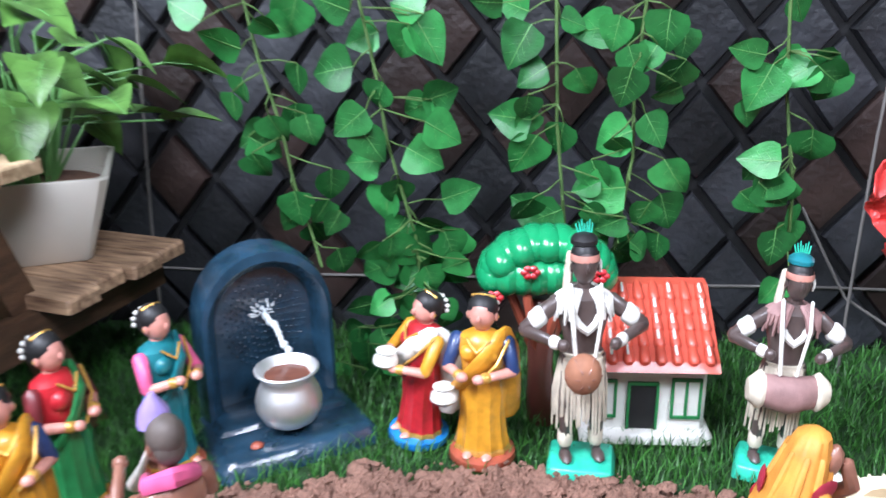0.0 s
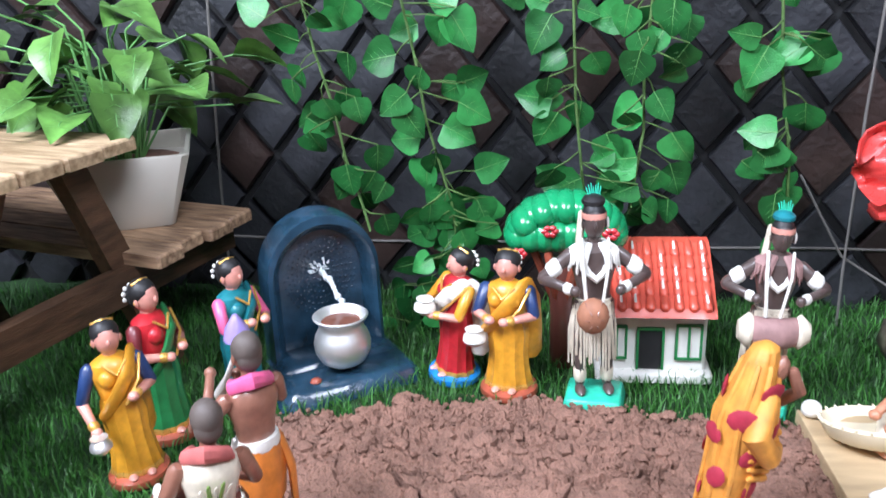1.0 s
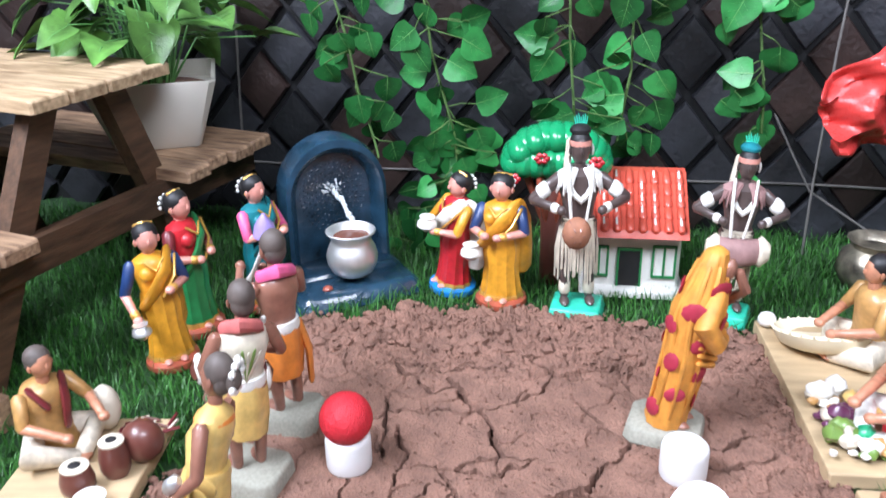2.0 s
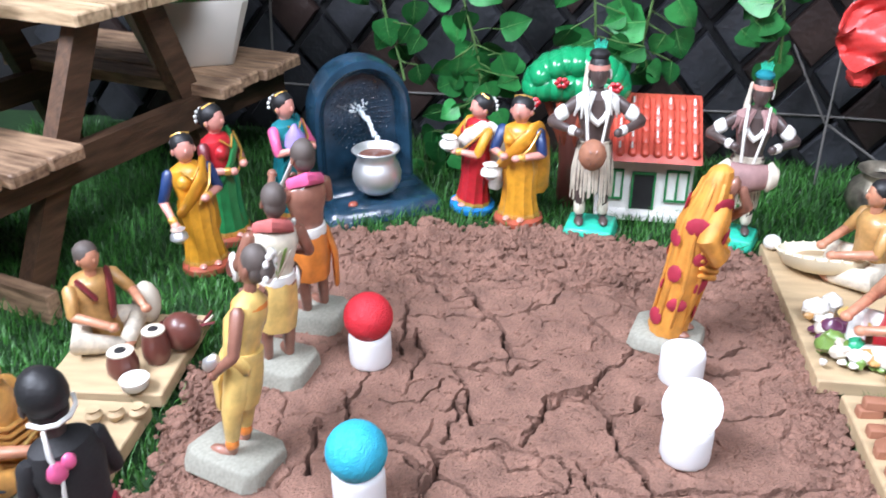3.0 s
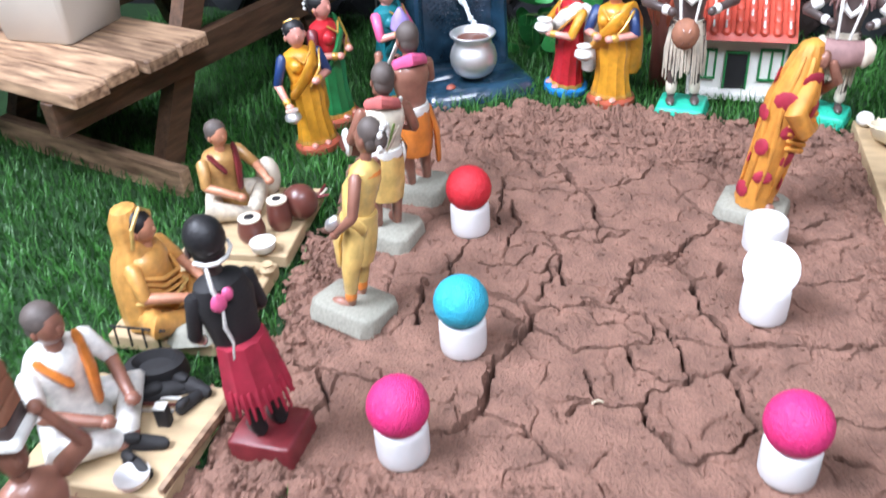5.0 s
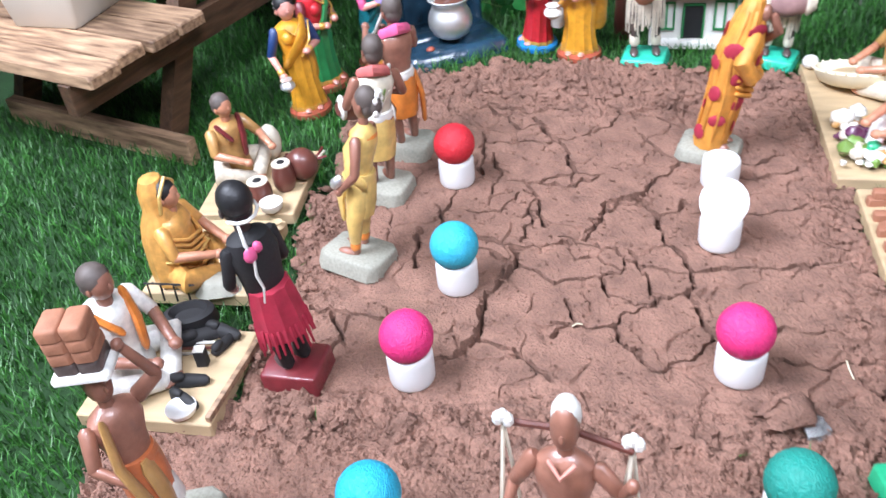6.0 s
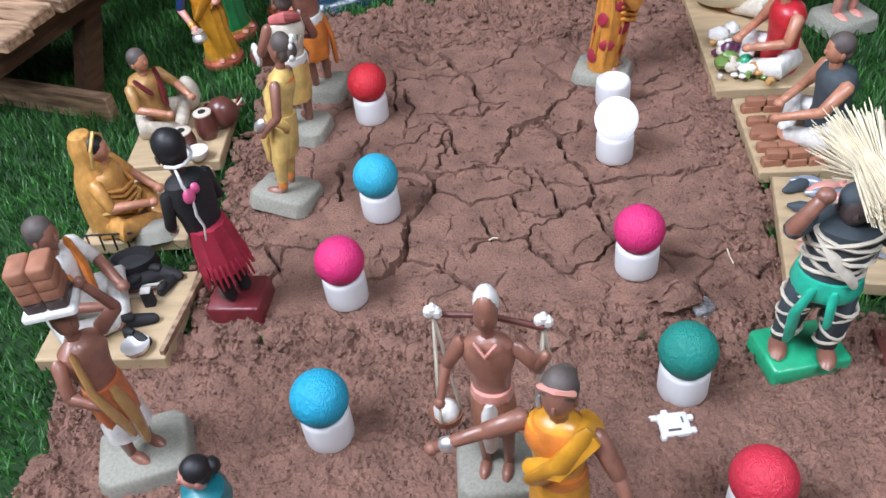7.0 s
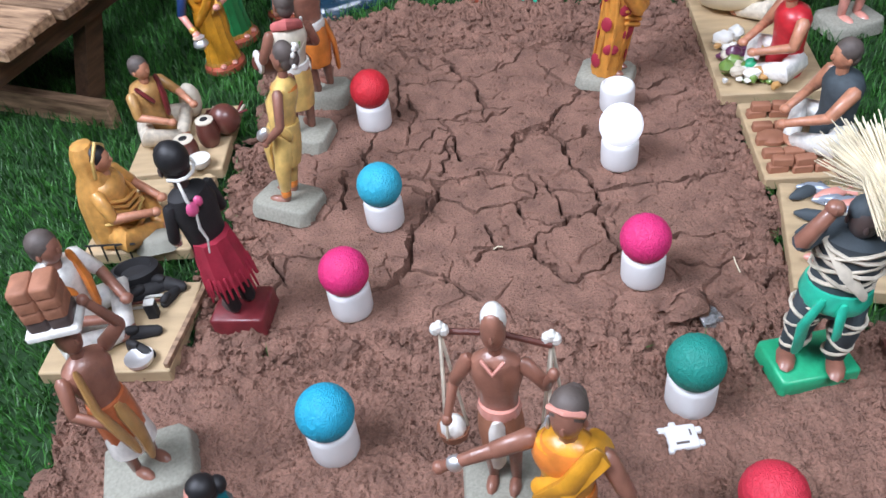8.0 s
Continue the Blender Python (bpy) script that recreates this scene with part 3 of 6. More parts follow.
LEAVES = [leaf_mesh("leaf", M_LEAF, 0.86 + 0.06 * i, 0.08 + 0.05 * i, 0.05 + 0.07 * i, i) for i in range(3)]
VINES = {
    'A': ([(-0.103, 0.364), (-0.094, 0.304), (-0.076, 0.246), (-0.069, 0.192), (-0.055, 0.136), (-0.047, 0.111)],
          [(-0.131, 0.322, 0.046, 200), (-0.064, 0.336, 0.048, 110), (-0.112, 0.273, 0.035, 100), (-0.062, 0.283, 0.035, 95), (-0.089, 0.224, 0.043, 40), (-0.05, 0.24, 0.036, 80), (-0.065, 0.165, 0.045, 85), (-0.033, 0.189, 0.039, 95), (-0.05, 0.133, 0.037, 70), (-0.153, 0.35, 0.04, 210), (-0.025, 0.117, 0.036, 80)]),
    'B': ([(-0.002, 0.361), (0.011, 0.29), (0.02, 0.232), (0.043, 0.141), (0.047, 0.097), (0.033, 0.051), (0.002, -0.018)],
          [(-0.027, 0.354, 0.041, 200), (-0.004, 0.321, 0.039, 160), (-0.031, 0.295, 0.048, 170), (0.06, 0.316, 0.055, 60), (0.035, 0.314, 0.044, 110), (0.013, 0.27, 0.036, 110), (-0.014, 0.249, 0.043, 140), (0.044, 0.258, 0.04, 150), (0.073, 0.271, 0.044, -10), (0.075, 0.238, 0.048, 35), (0.008, 0.227, 0.043, 60), (0.057, 0.217, 0.043, 30), (-0.011, 0.206, 0.047, 170), (0.026, 0.179, 0.038, 100), (0.014, 0.163, 0.046, 100), (0.09, 0.178, 0.045, -15), (0.064, 0.147, 0.04, 20), (-0.0, 0.129, 0.036, 140), (0.036, 0.121, 0.048, 40), (0.001, 0.1, 0.045, 150), (0.025, 0.071, 0.038, 110), (-0.011, 0.071, 0.039, 160), (0.044, 0.094, 0.043, 60), (0.014, 0.034, 0.036, 100), (-0.002, -0.004, 0.037, 120), (0.036, 0.349, 0.039, 200), (-0.024, 0.034, 0.031, 150), (-0.033, -0.011, 0.033, 80)]),
    'C': ([(0.17, 0.355), (0.174, 0.246), (0.181, 0.17), (0.184, 0.146)],
          [(0.129, 0.35, 0.038, 200), (0.137, 0.311, 0.05, 120), (0.128, 0.253, 0.044, 185), (0.143, 0.215, 0.051, 120), (0.198, 0.279, 0.037, 60), (0.146, 0.166, 0.045, 200), (0.189, 0.333, 0.032, 20), (0.108, 0.352, 0.032, 180)]),
    'D': ([(0.247, 0.352), (0.242, 0.272), (0.242, 0.216), (0.231, 0.127), (0.24, 0.114)],
          [(0.201, 0.327, 0.046, 170), (0.221, 0.322, 0.038, 100), (0.265, 0.323, 0.045, 95), (0.23, 0.276, 0.046, 100), (0.271, 0.283, 0.046, 120), (0.221, 0.228, 0.047, 150), (0.261, 0.238, 0.041, 60), (0.209, 0.187, 0.053, 170), (0.279, 0.198, 0.043, 60), (0.252, 0.16, 0.038, 110), (0.28, 0.157, 0.045, 70), (0.242, 0.127, 0.032, 120), (0.237, 0.321, 0.032, 80), (0.249, 0.302, 0.032, 120), (0.213, 0.145, 0.04, 140), (0.271, 0.126, 0.034, 90)]),
    'E': ([(0.369, 0.348), (0.377, 0.269), (0.389, 0.184), (0.393, 0.125)],
          [(0.331, 0.31, 0.036, 190), (0.347, 0.275, 0.05, 115), (0.404, 0.279, 0.045, 110), (0.349, 0.215, 0.043, 180), (0.362, 0.189, 0.044, 125), (0.4, 0.221, 0.045, 80), (0.385, 0.34, 0.037, 60), (0.379, 0.125, 0.042, 92), (0.374, 0.088, 0.034, 120), (0.396, 0.137, 0.033, 85)]),
}


for key, (stem, leaves) in VINES.items():
    rnd = random.Random(ord(key))
    vine = holder("hanging_vine", Matrix.Translation((stem[0][0], 0.455, stem[0][1])), "artificial ivy strand with heart-shaped green leaves hanging before the wall", "vine", "ivy strands on the wall")
    x0, z0 = stem[0]
    f = Form()
    pts = [(0.01, 0.0, 0.28), (0.004, 0.004, 0.14)] + [(x - x0, 0.006 * math.sin(i * 2.1), z - z0) for i, (x, z) in enumerate(stem)]
    f.tube(pts, 0.0016, M_STEM, n=6)
    f.part("stem", vine)
    extra = [(x0 + 0.012 + rnd.uniform(-0.045, 0.045), z0 + 0.03 + 0.032 * i, rnd.uniform(0.036, 0.048), rnd.choice((60, 95, 120, 150, 30))) for i in range(7)]
    low = 26 if key == "B" else 10
    for i in range(low):
        q = rnd.uniform(0.45, 1.0) if key == "B" else rnd.uniform(0.1, 0.9)
        j = min(int(q * (len(stem) - 1)), len(stem) - 2)
        w = q * (len(stem) - 1) - j
        extra.append((stem[j][0] * (1 - w) + stem[j + 1][0] * w + rnd.uniform(-0.04, 0.04), max(0.012, stem[j][1] * (1 - w) + stem[j + 1][1] * w), rnd.uniform(0.03, 0.042), rnd.choice((70, 95, 120, 150, 40))))
    for i, (x, z, size, a) in enumerate(leaves + extra):
        # the stalk end sits half a leaf back from the middle of the blade
        ax, az = math.cos(radians(a)), -math.sin(radians(a))
        bx, bz = x - 0.5 * size * ax, z - 0.5 * size * az
        y = rnd.uniform(-0.022, 0.012)
        m3 = Matrix(((ax, -az, 0), (0, 0, -1), (az, ax, 0)))
        m = Matrix.Translation((bx - x0, y, bz - z0)) @ m3.to_4x4() @ pose(0, 0, 0, rnd.uniform(-38, 38), rnd.uniform(-5, 28), 0) @ Matrix.Scale(size * 0.9, 4)
        child("leaf", LEAVES[i % 3], vine, m)
        # stalk to the nearest place on the stem
        best = min(((px, pz) for px, py, pz in ([(p0[0] + (p1[0] - p0[0]) * k / 6, 0, p0[2] + (p1[2] - p0[2]) * k / 6) for p0, p1 in zip(pts, pts[1:]) for k in range(7)])), key=lambda q: (q[0] - bx + x0) ** 2 + (q[1] - bz + z0 - 0.012) ** 2)
        f = Form()
        f.tube([(best[0], 0, best[1]), ((best[0] + bx - x0) / 2, y - 0.004, (best[1] + bz - z0) / 2 + 0.002), (bx - x0, y, bz - z0)], 0.0008, M_STEM, n=4)
        f.part("stalk", vine)


# ---- potted plants on the benches ----
def square_pot(name, m, w0, w1, h, label):
    pot = holder(name, m, label, "plant pot", "pots on the plant stand")
    f = Form()

    def ring(w, z, b=0.1):
        a, c = w / 2, w / 2 * (1 - b)
        return [(c, -a, z), (a, -c, z), (a, c, z), (c, a, z), (-c, a, z), (-a, c, z), (-a, -c, z), (-c, -a, z)]
    f.rings([ring(w0, 0), ring(w0 * 1.03, 0.002), ring(w1, h - 0.002), ring(w1 * 0.99, h), ring(w1 * 0.93, h), ring(w1 * 0.9, h - 0.02)], M_POT)
    f.part("pot", pot)
    f = Form()
    f.lathe([(w1 * 0.44, h - 0.018), (w1 * 0.3, h - 0.014), (0.004, h - 0.012)], M_SOIL, n=14)
    f.part("soil", pot)
    return pot


P_LEAVES = [leaf_mesh("leaf", M_LEAF2, 0.72 + 0.07 * i, 0.15, 0.2 + 0.12 * i, i + 4) for i in range(3)]


def pothos(pot, h, seed, n, spread):
    rnd = random.Random(seed)
    for i in range(n):
        a, out, up = rnd.uniform(0, 6.283), rnd.uniform(0.25, 1.0) * spread, rnd.uniform(0.02, 0.15)
        tip = Vector((out * math.cos(a), out * math.sin(a) * 0.8, h + up))
        f = Form()
        f.tube([(0.02 * math.cos(a), 0.02 * math.sin(a), h - 0.015), (tip.x * 0.45, tip.y * 0.45, h + up * 0.75 + 0.01), tuple(tip)], [0.0016, 0.0013, 0.001], M_VEIN, n=5)
        f.part("stalk", pot)
        m = Matrix.Translation(tip) @ pose(0, 0, 0, rnd.uniform(-30, 30), rnd.uniform(-25, 45), math.degrees(a) + rnd.uniform(-40, 40)) @ Matrix.Scale(rnd.uniform(0.04, 0.058), 4)
        child("leaf", P_LEAVES[i % 3], pot, m)


def on_table(x, y, z, rz=0):
    return TABLE @ pose(x, y, z, 0, 0, rz)


p1 = square_pot("potted_plant", on_table(-0.108, 0.446, SEATZ + 0.0005, 38), 0.09, 0.14, 0.078, "cream square pot of leafy pothos on the bench")
pothos(p1, 0.078, 12, 60, 0.125)
p2 = square_pot("potted_plant", on_table(-0.147, 0.116, SEATZ + 0.0005, 12), 0.08, 0.104, 0.09, "cream square pot with foliage on the front bench")
pothos(p2, 0.09, 5, 9, 0.05)

# ---- the water spout shrine and its pot ----
shrine = holder("fountain", pose(-0.083, 0.367, GROUND_Z, 0, 0, 31), "blue-black painted clay fountain with an arched back", "fountain")


def arch_ring(w, h, y, n=22, low=0.012):
    """Outline of a tall arch, closed along its foot."""
    pts = [(-w * 1.02, y, low)]
    for i in range(n + 1):
        a = math.pi - math.pi * i / n
        pts.append((w * math.cos(a), y, h - w * 1.05 + w * 1.05 * math.sin(a)))
    return pts + [(w * 1.02, y, low)]


f = Form()
H0 = 0.167
f.rings([arch_ring(0.0595, H0, 0.026), arch_ring(0.06, H0 + 0.001, 0.004), arch_ring(0.0578, H0 - 0.002, -0.008), arch_ring(0.054, H0 - 0.010, -0.010), arch_ring(0.047, H0 - 0.017, -0.004), arch_ring(0.043, H0 - 0.021, 0.008), arch_ring(0.02, H0 - 0.06, 0.0115)], M_FOUNT)
f.part("arched_back", shrine)
f = Form()
f.box((0, -0.036, 0), (0.148, 0.094, 0.017), M_FOUNT, bevel=0.3, top=0.95)
f.box((0, -0.01, 0.014), (0.13, 0.055, 0.008), M_FOUNT, bevel=0.3, top=0.9)
f.part("base", shrine)
f = Form()
rnd = random.Random(4)
for k in range(1, 9):
    for i in range(6 + 5 * k):
        a = 2 * math.pi * i / (6 + 5 * k)
        x, z = 0.0048 * k * math.cos(a), 0.104 + 0.0063 * k * math.sin(a)
        f.ball((x, 0.0095, z), 0.0016, M_FOUNT, n=5)
tagged(f.part("studs", shrine), kind="stuff")
f = Form()
for i in range(9):
    q = i / 8
    f.ball((0.001 + 0.011 * q + rnd.uniform(-0.0012, 0.0012), 0.006 - 0.022 * q, 0.102 - 0.028 * q * (0.5 + 0.5 * q)), (0.003 + rnd.uniform(-0.0006, 0.001), 0.0034, 0.0042), M_FROTH, n=7)
for i in range(70):
    a, r = rnd.uniform(-0.3, 3.5), rnd.uniform(0.003, 0.017)
    x, z = r * math.cos(a) * 0.8, 0.104 + r * math.sin(a) * 0.8
    f.tube([(x * 0.8, 0.0075, 0.104 + (z - 0.104) * 0.8), (x, 0.0085, z)], [0.0007, 0.0004], M_FROTH, n=3)
f.part("water", shrine, "white painted splash of water")
f = Form()
f.ball((-0.035, -0.062, 0.018), (0.006, 0.005, 0.004), "brick", n=8)
f.part("flower", shrine, "small brick-red flower")

f = Form()
f.lathe([(0.012, 0), (0.018, 0.001), (0.026, 0.006), (0.0315, 0.016), (0.0325, 0.025), (0.03, 0.034), (0.0262, 0.040), (0.0248, 0.0445), (0.0262, 0.0485), (0.0308, 0.0525), (0.0316, 0.0542), (0.03, 0.0552), (0.024, 0.051), (0.022, 0.0475)], M_SILVER, n=36)
kalash = f.thing("water_pot", pose(-0.059, 0.327, GROUND_Z + 0.0222) @ Matrix.Diagonal((0.87, 0.87, 0.96, 1)), "round steel water pot filled with brown water on the fountain base", "pot")
f = Form()
f.lathe([(0.0245, 0.0478), (0.012, 0.0483), (0.001, 0.0485)], M_TEA, n=28)
f.part("water", kalash, "still brown water")

# ---- clay house ----
hut = holder("toy_house", pose(0.246, 0.364, GROUND_Z + 0.003, 0, 0, -2), "small white clay house with a red tiled roof", "house")
f = Form()
f.box((0, 0, 0), (0.112, 0.078, 0.010), "white", bevel=0.2)
f.part("plinth", hut)
f = Form()
f.box((0, 0.002, 0.009), (0.098, 0.062, 0.074), "white", bevel=0.05)
f.part("wall", hut)
f = Form()
prof = [(-0.05, 0.074), (-0.044, 0.081), (0.02, 0.124), (0.034, 0.125), (0.046, 0.081), (0.046, 0.074)]
f.rings([[(x, y, z) for y, z in prof] for x in (-0.0535, -0.0515, 0.0515, 0.0535)], "roof")
f.part("roof", hut, "orange-red glossy roof", smooth=False)
tiles = []
for fleck in (0, 1):
    f = Form()
    f.tube([(0, -0.001, 0.001), (0, 0.0135, 0.009)], [0.0048, 0.0037], "roof", n=8)
    if fleck:
        f.tube([(-0.001, 0.001, 0.0062), (-0.001, 0.009, 0.0105)], [0.0019, 0.0016], "white", n=6, flat=0.5)
    tiles.append(f.mesh("roof_tile"))
for i in range(8):
    for j in range(5):
        child("roof_tile", tiles[1 if i % 3 and (i + j) % 4 else 0], hut, Matrix.Translation((-0.046 + i * 0.0131, -0.044 + 0.0128 * j, 0.081 + 0.0086 * j)))
for x, w, hgt, zz, kind in ((-0.004, 0.024, 0.044, 0.011, "door"), (0.032, 0.023, 0.037, 0.022, "window"), (-0.036, 0.018, 0.035, 0.022, "window")):
    g = Form()
    if kind == "door":
        g.box((x, -0.0295, zz), (w, 0.002, hgt), "black", bevel=0.05)
    else:
        g.box((x, -0.0295, zz), (w, 0.002, hgt), "white", bevel=0.05)
    o = g.part(kind, hut)
    g = Form()
    for dx in (-w / 2, w / 2) + ((0,) if kind == "window" else ()):
        g.box((x + dx, -0.031, zz), (0.0022, 0.003, hgt), "green", bevel=0.1)
    g.box((x, -0.031, zz + hgt - 0.002), (w + 0.002, 0.003, 0.0024), "green", bevel=0.1)
    if kind == "window":
        g.box((x, -0.031, zz), (w + 0.002, 0.003, 0.0022), "green", bevel=0.1)
    g.part("frame", o, "dark green painted frame")

# ---- clay tree ----
tree = holder("toy_tree", pose(0.157, 0.375, GROUND_Z), "glossy green clay tree with red flowers", "tree")
f = Form()
f.tube([(0.004, 0, 0), (0.0, 0, 0.05), (0.0, 0, 0.11)], [0.016, 0.011, 0.014], "dwood", n=12)
for i in range(6):
    a = i * 1.05
    f.tube([(0.006 * math.cos(a), 0.006 * math.sin(a), 0.07), (0.028 * math.cos(a), 0.02 * math.sin(a), 0.125)], [0.005, 0.004], "brick", n=7)
f.part("trunk", tree)
f = Form()
rnd = random.Random(6)
for i in range(13):
    a = math.pi * (0.02 + 0.96 * i / 12)
    x, z = 0.046 * math.cos(a), 0.138 + 0.030 * math.sin(a)
    f.ball((x + 0.004, rnd.uniform(-0.006, 0.006), z), (0.0155, 0.026, 0.0165), "foliage", n=14)
for i in range(6):
    f.ball((-0.03 + i * 0.013, 0, 0.142), (0.018, 0.028, 0.02), "foliage", n=12)
f.part("crown", tree)
for x, y, z in ((-0.012, -0.026, 0.152), (-0.042, -0.022, 0.128), (0.045, -0.024, 0.148)):
    f = Form()
    for k in range(6):
        a = k * 1.047
        f.ball((x + 0.005 * math.cos(a), y - 0.003, z + 0.0036 * math.sin(a)), (0.0036, 0.0025, 0.003), "red", n=6)
    f.part("flower", tree, "small red flower")


# ---- painted clay figurines ----
def head(f, c, skin, hair, bun=True, s=1.0, band=None):
    x, y, z = c
    f.tube([(x, y + 0.01, z - 0.12 * s), (x, y + 0.005, z - 0.05 * s)], 0.034 * s, skin)
    f.ball((x, y, z), (0.058 * s, 0.064 * s, 0.08 * s), skin, n=14)
    f.ball((x, y - 0.063 * s, z - 0.005 * s), (0.011 * s, 0.014 * s, 0.018 * s), skin, n=6)
    if hair:
        f.ball((x, y + 0.016 * s, z + 0.024 * s), (0.0655 * s, 0.07 * s, 0.067 * s), hair, n=18)
        f.ball((x, y + 0.034 * s, z - 0.01 * s), (0.059 * s, 0.046 * s, 0.058 * s), hair, n=14)
        for e in (-1, 1):
            f.ball((x + 0.06 * e * s, y + 0.0, z - 0.012 * s), (0.01 * s, 0.014 * s, 0.02 * s), skin, n=6)
        if bun:
            f.ball((x, y + 0.085 * s, z + 0.0 * s), (0.045 * s, 0.04 * s, 0.045 * s), hair, n=10)
    if band:
        f.lathe([(0.067 * s, 0.018 * s), (0.069 * s, 0.03 * s), (0.066 * s, 0.045 * s)], band, c=(x, y + 0.006, z), closed=False)


def arm(f, sh, el, ha, sleeve, skin, bangle=None, r=0.036):
    f.tube([sh, el], [r * 1.15, r * 0.95], sleeve, n=9)
    f.tube([el, ha], [r * 0.85, r * 0.62], skin, n=9)
    f.ball(ha, (r * 0.9, r * 0.9, r * 0.75), skin, n=8)
    if bangle:
        e, h = Vector(el), Vector(ha)
        f.tube([e.lerp(h, 0.72), e.lerp(h, 0.86)], r * 0.85, bangle, n=9)


def figurine(name, x, y, h, rz, build, label, group="", z=None, tilt=(0, 0), slim=1.0):
    f = Form()
    build(f)
    lean = Matrix(((1, 0, math.tan(radians(tilt[1])), 0), (0, 1, -math.tan(radians(tilt[0])), 0), (0, 0, 1, 0), (0, 0, 0, 1)))
    m = pose(x, y, GROUND_Z + 0.004 if z is None else z) @ lean @ pose(0, 0, 0, 0, 0, rz) @ Matrix.Diagonal((h * slim, h * slim, h, 1))
    return f.thing(name, m, label, "figurine", group)


def sari_woman(skirt, blouse, drape, base, skin="pinkskin", sleeve=None, left=None, right=None, border="gold", round_base=True):
    def build(f):
        if round_base:
            f.lathe([(0.165, 0), (0.175, 0.015), (0.17, 0.05), (0.145, 0.065)], base, n=22)
        f.lathe([(0.135, 0.06), (0.14, 0.08), (0.125, 0.16), (0.112, 0.3), (0.122, 0.43), (0.105, 0.53)], skirt, sx=1.0, sy=0.85, n=36, pleat=0.05, k=12)
        f.lathe([(0.139, 0.065), (0.143, 0.08), (0.137, 0.1)], border, sx=1.02, sy=0.87, n=36, pleat=0.05, k=12, closed=False)
        for s in (-1, 1):
            f.ball((0.05 * s, -0.115, 0.07), (0.027, 0.042, 0.018), skin, n=9)
        f.lathe([(0.1, 0.5), (0.108, 0.58), (0.128, 0.68), (0.112, 0.745), (0.045, 0.785)], blouse, sy=0.78, n=20)
        f.ball((-0.05, -0.075, 0.67), (0.05, 0.045, 0.05), blouse, n=10)
        f.ball((0.05, -0.075, 0.67), (0.05, 0.045, 0.05), drape, n=10)
        f.tube([(0.1, -0.02, 0.765), (0.055, -0.1, 0.68), (-0.02, -0.115, 0.58), (-0.1, -0.075, 0.47)], [0.045, 0.055, 0.055, 0.05], drape, n=10, flat=0.45)
        f.tube([(0.1, 0.03, 0.76), (0.12, 0.09, 0.62), (0.125, 0.105, 0.42), (0.12, 0.1, 0.25)], [0.045, 0.06, 0.065, 0.07], drape, n=10, flat=0.35)
        f.tube([(0.14, -0.03, 0.745), (0.1, -0.115, 0.64), (0.01, -0.145, 0.53)], 0.009, border, n=6)
        f.tube([(-0.06, -0.09, 0.76), (0, -0.125, 0.7), (0.06, -0.09, 0.76)], 0.008, "gold", n=6)
        head(f, (0, -0.005, 0.875), skin, "hair", s=1.17)
        for s in (-1, 1):
            f.ball((0.07 * s, 0, 0.86), 0.015, "gold", n=6)
        for k in range(7):
            a = -0.4 + 0.65 * k
            f.ball((0.055 * math.cos(a), 0.098, 0.88 + 0.052 * math.sin(a)), 0.014, "white", n=6)
        f.tube([(-0.055, 0.02, 0.962), (0, 0.0, 0.978), (0.055, 0.02, 0.962)], 0.009, "gold", n=6)
        el, ha = right or ((-0.17, -0.03, 0.57), (-0.05, -0.16, 0.55))
        arm(f, (-0.125, 0, 0.725), el, ha, sleeve or blouse, skin, "gold")
        el, ha = left or ((0.17, -0.03, 0.57), (0.05, -0.16, 0.57))
        arm(f, (0.125, 0, 0.725), el, ha, sleeve or blouse, skin, "gold")
    return build


def with_pot(build, c, r=0.06, mat="silver"):
    def both(f):
        build(f)
        f.lathe([(r * 0.4, -r * 0.8), (r, -0.2 * r), (r * 0.95, 0.2 * r), (r * 0.6, r * 0.6), (r * 0.8, r * 0.85), (r * 0.5, r * 0.8)], mat, c=c, n=14)
    return both


figurine("woman_figurine", -0.147, 0.283, 0.15, 62, sari_woman("teal", "teal", "teal", "brick", sleeve="pink", right=((-0.17, -0.08, 0.58), (-0.06, -0.2, 0.62)), left=((0.17, -0.08, 0.56), (0.05, -0.2, 0.6))), "painted clay woman in teal sari with pink sleeves on turf", "painted women figurines")
figurine("woman_figurine", -0.199, 0.226, 0.154, 70, sari_woman("green", "red", "green", "brick", sleeve="maroon"), "painted clay woman in green sari and red blouse on turf", "painted women figurines", tilt=(0, -3))
figurine("woman_figurine", -0.2, 0.16, 0.146, 35, with_pot(sari_woman("yellow", "yellow", "yellow", "brick", sleeve="navy", right=((-0.2, -0.02, 0.55), (-0.17, -0.14, 0.42))), (-0.17, -0.2, 0.37)), "painted clay woman in mustard sari with navy sleeves on turf", "painted women figurines", tilt=(0, -6))
figurine("woman_figurine", 0.05, 0.337, 0.139, -55, with_pot(sari_woman("red", "red", "white", "blue", sleeve="yellow", right=((-0.17, -0.1, 0.56), (-0.08, -0.22, 0.58)), left=((0.17, -0.1, 0.56), (0.05, -0.22, 0.56))), (-0.0, -0.24, 0.6), 0.07, "white"), "painted clay woman in red sari on blue base", "painted women figurines", tilt=(0, 9), slim=1.1)
figurine("woman_figurine", 0.105, 0.307, 0.148, -14, with_pot(sari_woman("yellow", "yellow", "yellow", "brick", sleeve="navy", right=((-0.16, -0.08, 0.58), (-0.06, -0.18, 0.58)), left=((0.17, -0.06, 0.58), (0.02, -0.17, 0.57))), (-0.17, -0.12, 0.42), 0.07, "white"), "painted clay woman in mustard sari holding a white pot", "painted women figurines", slim=1.08)


